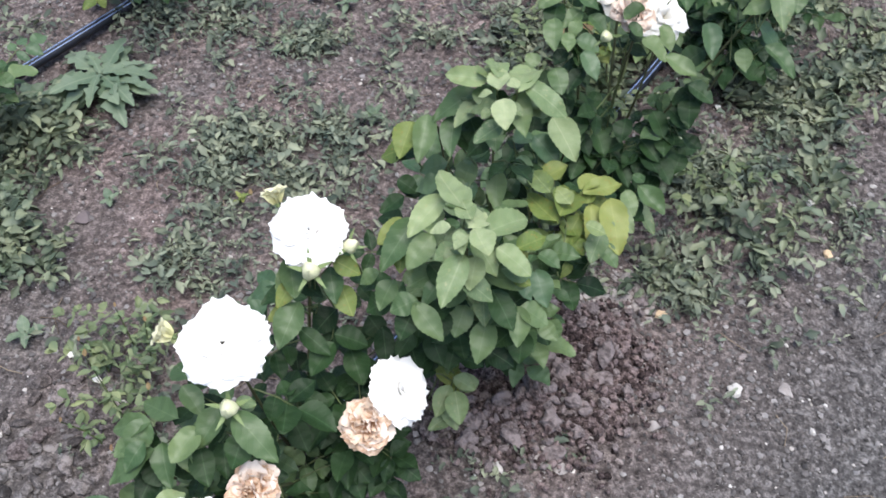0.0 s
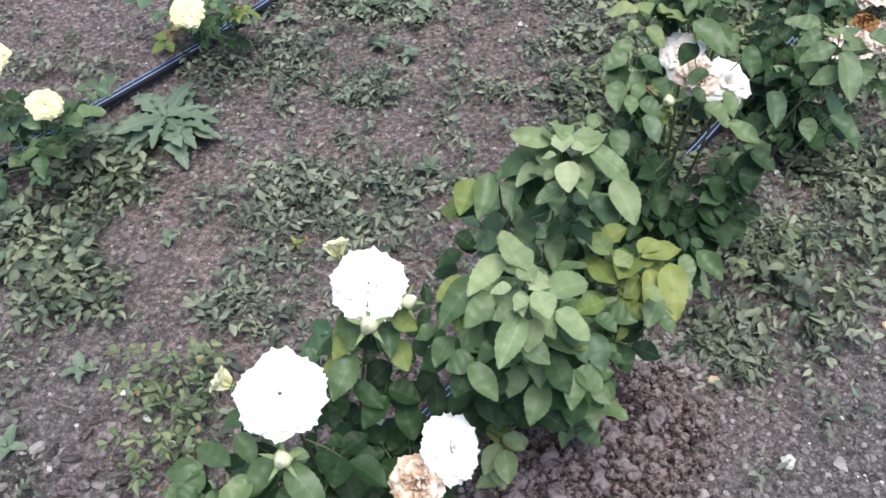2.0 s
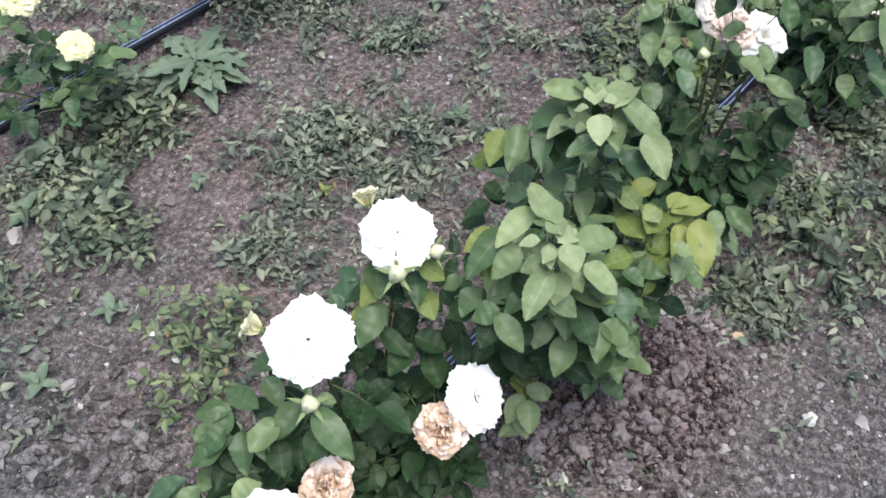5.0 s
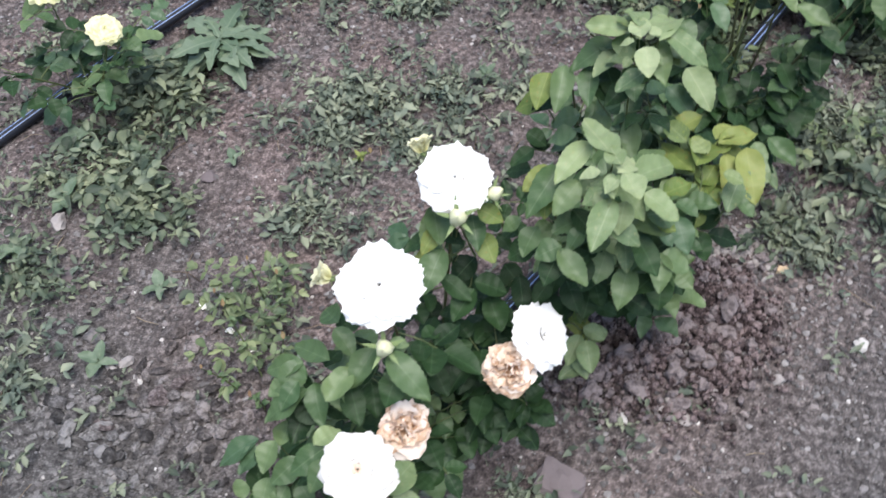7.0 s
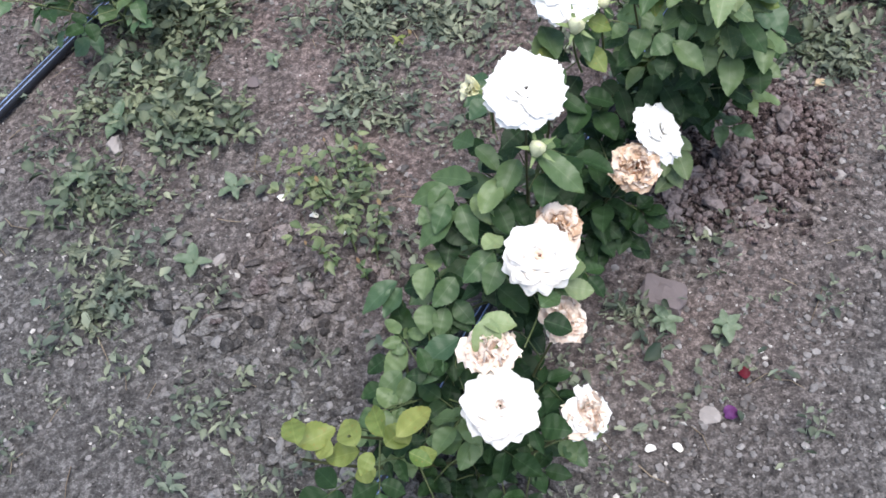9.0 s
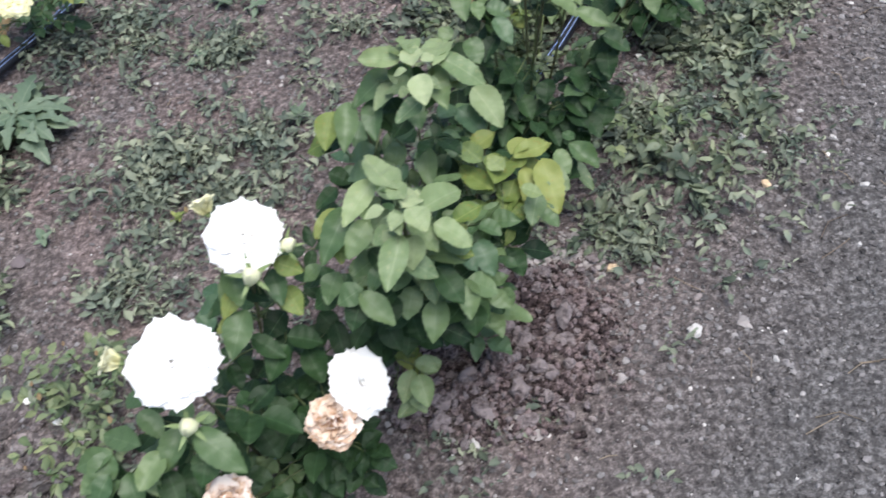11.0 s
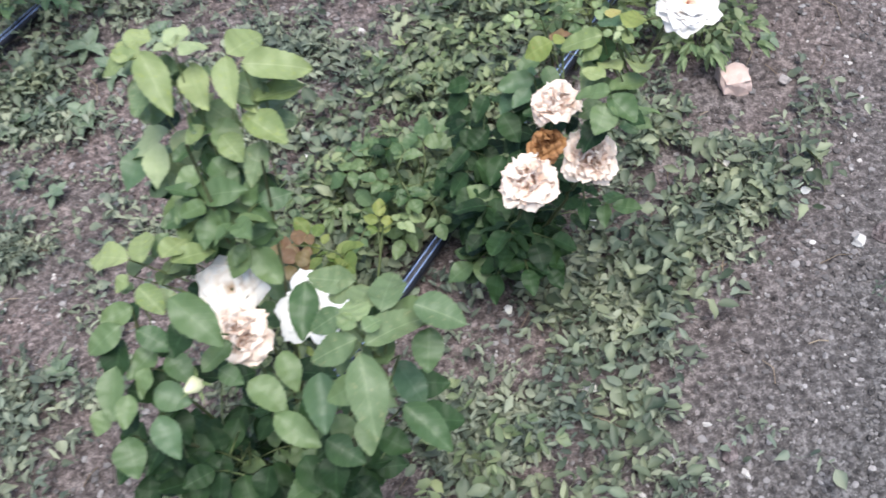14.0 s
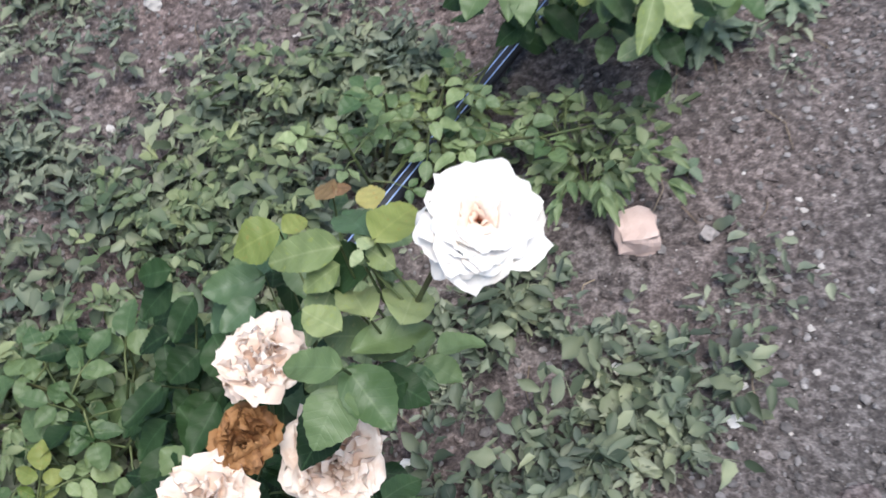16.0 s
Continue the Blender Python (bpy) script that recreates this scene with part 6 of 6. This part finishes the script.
spray(fifth, "green", [(1.633, 2.774, 0.24, 1.603, 2.746, 0.229), (1.651, 2.789, 0.24, 1.664, 2.748, 0.227), (1.736, 2.737, 0.24, 1.704, 2.7, 0.226)])
spray(fifth, "green", [(1.755, 2.766, 0.2, 1.753, 2.724, 0.188), (1.772, 2.719, 0.2, 1.789, 2.686, 0.19), (1.77, 2.79, 0.2, 1.783, 2.756, 0.189)])
spray(fifth, "shaded", [(1.717, 2.752, 0.15, 1.749, 2.724, 0.139), (1.687, 2.748, 0.15, 1.701, 2.714, 0.14), (1.733, 2.785, 0.15, 1.748, 2.756, 0.141)])
spray(fifth, "shaded", [(1.651, 2.828, 0.15, 1.623, 2.799, 0.139), (1.613, 2.835, 0.15, 1.593, 2.819, 0.143), (1.828, 2.707, 0.15, 1.84, 2.674, 0.14)])
thicket(fifth, (1.80, 2.78, 0.14), (0.14, 0.10, 0.07), 16, ["green", "shaded"], 0.034)
rose_bush(
    "low rose suckers with small pinnate leaves beside the pipe", (1.55, 2.66, 0.0),
    [(1.52, 2.62, 0.13), (1.56, 2.66, 0.14), (1.62, 2.70, 0.12), (1.68, 2.75, 0.12), (1.76, 2.66, 0.08), (1.70, 2.64, 0.09)],
    31, ["sage", "young", "green"], 0.024, 5, 0.3, 0.045,
)
rose_bush(
    "low leafy rose suckers among weeds beside the pipe", (1.32, 2.37, 0.0),
    [(1.27, 2.385, 0.11), (1.36, 2.38, 0.12), (1.34, 2.43, 0.11), (1.29, 2.32, 0.10), (1.37, 2.33, 0.11), (1.25, 2.43, 0.10), (1.32, 2.36, 0.14)],
    37, ["green", "shaded", "green"], 0.030, 4, 0.35, 0.04,
)
left_suckers = rose_bush(
    "low rose suckers with reddish and yellowing young leaves", (1.27, 2.23, 0.0),
    [(1.22, 2.20, 0.12), (1.25, 2.24, 0.13), (1.20, 2.14, 0.12), (1.30, 2.30, 0.10)],
    33, ["young", "lime", "green"], 0.026, 5, 0.3, 0.05,
)
leaves_at(left_suckers, [(1.179, 2.238, 0.14), (1.20, 2.22, 0.15), (1.19, 2.25, 0.14)], "red", 0.032)
leaves_at(left_suckers, [(1.247, 2.202, 0.14), (1.265, 2.215, 0.15), (1.235, 2.22, 0.15)], "lime", 0.032)

# ---- neighbouring row: yellow roses ----
yellow = rose_bush(
    "yellow rose bush with small pale yellow blooms", (0.17, 2.10, 0.0),
    [(0.248, 2.085, 0.17), (0.150, 2.130, 0.215), (0.10, 2.00, 0.16), (0.22, 2.00, 0.14), (0.24, 2.17, 0.10)],
    41, ["shaded", "blue", "green"], 0.042, 5, 0.3,
)
bush, base, lines, r = yellow
rose(bush, base, (0.248, 2.085, 0.175), (0.5, -0.3, 0.9), 0.027, "yellow", r, label="pale yellow half-open bloom")
rose(bush, base, (0.150, 2.130, 0.225), (0.2, -0.3, 1), 0.034, "yellow", r, label="pale yellow open bloom")
yellow_far = rose_bush(
    "yellow rose bush with a pale yellow bloom above the pipe", (0.38, 2.50, 0.0),
    [(0.415, 2.335, 0.18), (0.46, 2.42, 0.14), (0.33, 2.46, 0.14), (0.36, 2.40, 0.10)],
    43, ["blue", "shaded", "lime"], 0.036, 5, 0.3,
)
bush, base, lines, r = yellow_far
rose(bush, base, (0.415, 2.335, 0.185), (0.1, -0.4, 1), 0.030, "yellow", r, label="pale yellow open bloom")
leaves_at(yellow_far, [(0.46, 2.40, 0.15), (0.49, 2.42, 0.13)], "lime", 0.032)
leaves_at(yellow_far, [(0.33, 2.40, 0.08), (0.35, 2.42, 0.10)], "red", 0.022)
yellow_third = rose_bush(
    "rose bush with a pale yellow bloom among dense weeds", (0.68, 2.95, 0.0),
    [(0.725, 2.71, 0.22), (0.66, 2.78, 0.16), (0.60, 2.82, 0.2), (0.75, 2.86, 0.2), (0.66, 2.95, 0.3)],
    47, ["blue", "shaded", "green"], 0.038, 5, 0.3,
)
bush, base, lines, r = yellow_third
rose(bush, base, (0.728, 2.705, 0.228), (0.4, -0.4, 0.9), 0.026, "yellow", r, label="pale yellow half-open bloom")


# ---- dandelion-like rosette and seedlings ----
def rosette_leaf(seed):
    r = random.Random(seed)
    verts, faces, rows = [], [], 17
    bend, droop = r.uniform(-0.12, 0.12), r.uniform(0.30, 0.55)
    for n in range(rows):
        u = n / (rows - 1)
        lobe = (0.48, 0.80, 1.0, 0.66)[n % 4] * r.uniform(0.85, 1.15)
        half = 0.022 + r.uniform(0.14, 0.19) * math.sin(math.pi * (0.12 + 0.80 * u ** 1.2)) ** 1.4 * lobe * (u > 0.12) if n < rows - 1 else 0.02
        z = 0.34 * u - droop * u * u
        for k in (-1, -0.5, 0, 0.5, 1):
            verts.append((half * k + bend * u * u, u - 0.05 * abs(k) * (n % 4 == 2), z + 0.25 * abs(k) * half + r.uniform(-0.012, 0.012) * abs(k)))
    for n in range(rows - 1):
        for k in range(4):
            a = n * 5 + k
            faces.append((a, a + 1, a + 6, a + 5))
    return mesh_from("leaf", verts, faces, [LEAF["weed"]])


LEAF["weed"] = leaf_material("rosette_leaf_green", (0.094, 0.138, 0.090), (0.160, 0.205, 0.142), (0.22, 0.27, 0.18), 0.55)
LEAFLETS["weed"] = [leaflet_mesh(700 + n, LEAF["weed"]) for n in range(4)]
ROSETTE = [rosette_leaf(500 + n) for n in range(7)]


def rosette(x, y, size, count, label, seed):
    r = random.Random(seed)
    plant = tagged(new("dandelion"), label, "weed")
    z = float(ground_height(x, y))
    plant.location = (x, y, z)
    for k in range(count):
        a, s = 137.5 * k + r.uniform(-25, 25), size * r.uniform(0.6, 1.15)
        under(plant, "leaf", r.choice(ROSETTE), pose(0, 0, 0.004 + 0.0015 * k, r.uniform(-12, 20), r.uniform(-18, 18), a) @ Matrix.Diagonal((s, s, s, 1)))
    return plant


rosette(0.372, 2.225, 0.105, 32, "dandelion rosette with jagged grey-green leaves", 3)
rosette(1.902, 2.846, 0.062, 26, "small rosette weed with bluish grey leaves beside the last bush", 4)
rosette(2.015, 2.904, 0.050, 18, "small rosette weed with bluish grey leaves on the path", 6)


def seedling(x, y, size, count, label, seed, tone="weed", up=0.02):
    r = random.Random(seed)
    plant = tagged(new("seedling"), label, "weed", "single seedlings on the soil")
    z = float(ground_height(x, y))
    plant.location = (x, y, z)
    v, f = tube([Vector((0, 0, -0.004)), Vector((0, 0.001, up * 0.6)), Vector((0, 0.002, up))], [0.0012, 0.001, 0.0008], 5)
    under(plant, "stem", mesh_from("stem", v, f, [STEM]))
    a0 = r.uniform(0, 360)
    for k in range(count):
        s = size * r.uniform(0.75, 1.1)
        under(plant, "leaf", r.choice(LEAFLETS[tone]), pose(0, 0, up * r.uniform(0.6, 1.0), r.uniform(-8, 22), r.uniform(-12, 12), a0 + 360 * k / count + r.uniform(-15, 15)) @ Matrix.Diagonal((s * 0.8, s, s, 1)))
    return plant


for n, (x, y, s, c) in enumerate((
    (0.400, 1.697, 0.030, 4), (0.349, 1.560, 0.034, 4), (0.28, 2.16, 0.045, 6), (0.30, 2.19, 0.045, 5), (0.225, 2.155, 0.05, 6), (0.205, 2.15, 0.045, 5), (0.25, 2.19, 0.05, 6), (0.265, 2.135, 0.05, 6), (0.52, 2.56, 0.03, 5),
    (1.075, 1.365, 0.026, 6), (1.00, 1.385, 0.026, 6), (1.26, 1.24, 0.022, 3), (1.29, 1.225, 0.020, 3), (0.86, 2.16, 0.026, 5), (0.78, 2.46, 0.03, 5), (1.99, 2.16, 0.028, 5), (1.86, 2.66, 0.02, 4),
    (0.455, 1.955, 0.022, 4), (0.68, 2.34, 0.026, 4),
    (0.66, 2.73, 0.045, 7), (0.67, 2.62, 0.045, 7), (0.73, 2.65, 0.040, 6), (0.79, 2.62, 0.040, 6), (0.82, 2.72, 0.038, 6), (0.88, 2.79, 0.036, 6), (0.76, 2.78, 0.042, 7), (0.72, 2.50, 0.034, 5),
    (0.26, 1.88, 0.036, 6), (0.33, 1.82, 0.032, 6), (0.29, 1.96, 0.036, 6), (0.18, 1.98, 0.040, 7), (0.20, 1.86, 0.036, 6), (0.15, 1.75, 0.036, 6),
)):
    seedling(x, y, s, c, "small broad-leaved seedling standing on bare soil", 60 + n)


def sprig(x, y, tall, lean, tone, label, seed):
    """A thin upright weed with small paired leaves."""
    r = random.Random(seed)
    plant = tagged(new("weed_sprig"), label, "weed", "thin weed sprigs")
    plant.location = (x, y, float(ground_height(x, y)))
    pts = [Vector((lean[0] * u * u, lean[1] * u * u, tall * u - 0.005)) for u in (0, 0.33, 0.66, 1)]
    v, f = tube(pts, [0.0014, 0.0012, 0.001, 0.0007], 5)
    under(plant, "stem", mesh_from("stem", v, f, [STEM]))
    for k in range(9):
        u = 0.2 + 0.8 * k / 8
        at = Vector((lean[0] * u * u, lean[1] * u * u, tall * u - 0.005))
        s = r.uniform(0.011, 0.020) * (1 - 0.05 * k)
        under(plant, "leaf", r.choice(LEAFLETS[tone if k < 8 else "red"]), Matrix.Translation(at) @ pose(0, 0, 0, r.uniform(-5, 30), r.uniform(-15, 15), 137.5 * k) @ Matrix.Diagonal((s * 0.75, s, s, 1)))
    return plant


sprig(0.585, 1.560, 0.14, (-0.03, 0.03), "sage", "thin pale weed sprig with a reddish tip", 5)
sprig(0.615, 1.545, 0.11, (0.02, 0.02), "sage", "thin pale weed sprig beside the rose bush", 6)
sprig(0.56, 1.53, 0.09, (-0.03, -0.01), "green", "thin green weed sprig beside the rose bush", 7)
sprig(0.60, 1.51, 0.08, (0.0, -0.02), "green", "thin green weed sprig beside the rose bush", 8)
for n, (x, y, h) in enumerate(((0.541, 1.638, 0.09), (0.566, 1.68, 0.10), (0.60, 1.65, 0.10))):
    sprig(x, y, h, (0.012 * n - 0.02, 0.01 * n), "sage", "thin pale weed sprig beside the rose bush", 40 + n)
sprig(0.66, 1.97, 0.05, (0.03, -0.02), "lime", "yellowish weed sprig among low weeds", 9)


def feathered_weed(x, y, tall, count, tone, label, seed):
    """A bushy weed of arching stalks with narrow pointed leaves in pairs."""
    r = random.Random(seed)
    plant = tagged(new("feathered_weed"), label, "weed")
    plant.location = (x, y, float(ground_height(x, y)))
    for k in range(count):
        a, out, up = radians(137.5 * k), tall * r.uniform(0.35, 1.0), tall * r.uniform(0.55, 1.0)
        way = Vector((math.cos(a), math.sin(a), 0))
        pts = [way * out * u + Vector((0, 0, up * math.sin(1.9 * u) - 0.004)) for u in (0, 0.35, 0.7, 1)]
        v, f = tube(pts, [0.0011, 0.001, 0.0008, 0.0006], 4)
        stalk = under(plant, "stalk", mesh_from("stalk", v, f, [STEM]))
        for n in (1, 2, 3):
            for hand in (-1, 1) if n < 3 else (-0.5, 0.5, 0):
                head = (Matrix.Rotation(hand * r.uniform(0.5, 0.9), 3, "Z") @ way) + Vector((0, 0, r.uniform(-0.35, 0.1)))
                ln = r.uniform(0.020, 0.034)
                under(stalk, "leaf", r.choice(LEAFLETS[tone]), Matrix.Translation(pts[n]) @ frame_of(head, Vector((0, -0.2, 1))) @ Matrix.Diagonal((ln * 0.45, ln, ln, 1)))
    return plant


feathered_weed(1.755, 2.645, 0.085, 15, "sage", "bushy weed with narrow feathered leaves beside the pipe", 3)
feathered_weed(1.60, 2.72, 0.075, 12, "fresh", "bushy yellow-green weed leaning over the pipe", 5)
feathered_weed(1.24, 2.40, 0.075, 13, "sage", "bushy weed with narrow feathered leaves in the row", 7)


# ---- fallen petals ----
def fallen(x, y, size, tone, label, turn):
    me = PETALS[tone][int(turn) % 6]
    ob = new("fallen_petal", me)
    ob.matrix_basis = pose(x, y, float(ground_height(x, y)) + 0.004, 4, 6, turn) @ Matrix.Diagonal((size, size, size, 1))
    return tagged(ob, label, "petal", "fallen petals")


fallen(1.089, 1.296, 0.016, "red", "dark red fallen petal on the path", 40)
fallen(1.064, 1.250, 0.018, "purple", "purple fallen petal on the path", 110)
for x, y, a in ((0.475, 1.665, 25), (0.53, 1.625, 70), (0.985, 1.205, 40), (0.955, 1.215, 100), (1.452, 2.212, 10), (0.57, 1.60, 150), (1.60, 2.03, 30), (1.555, 2.095, 80), (1.575, 2.00, 120), (1.66, 2.33, 60), (1.09, 2.575, 35), (1.17, 2.50, 85), (1.765, 2.43, 15), (0.585, 1.71, 95), (1.574, 2.344, 25), (1.81, 2.371, 70), (1.864, 2.385, 140), (1.823, 2.41, 50)):
    fallen(x, y, 0.014, "white", "small white fallen petal on the soil", a)
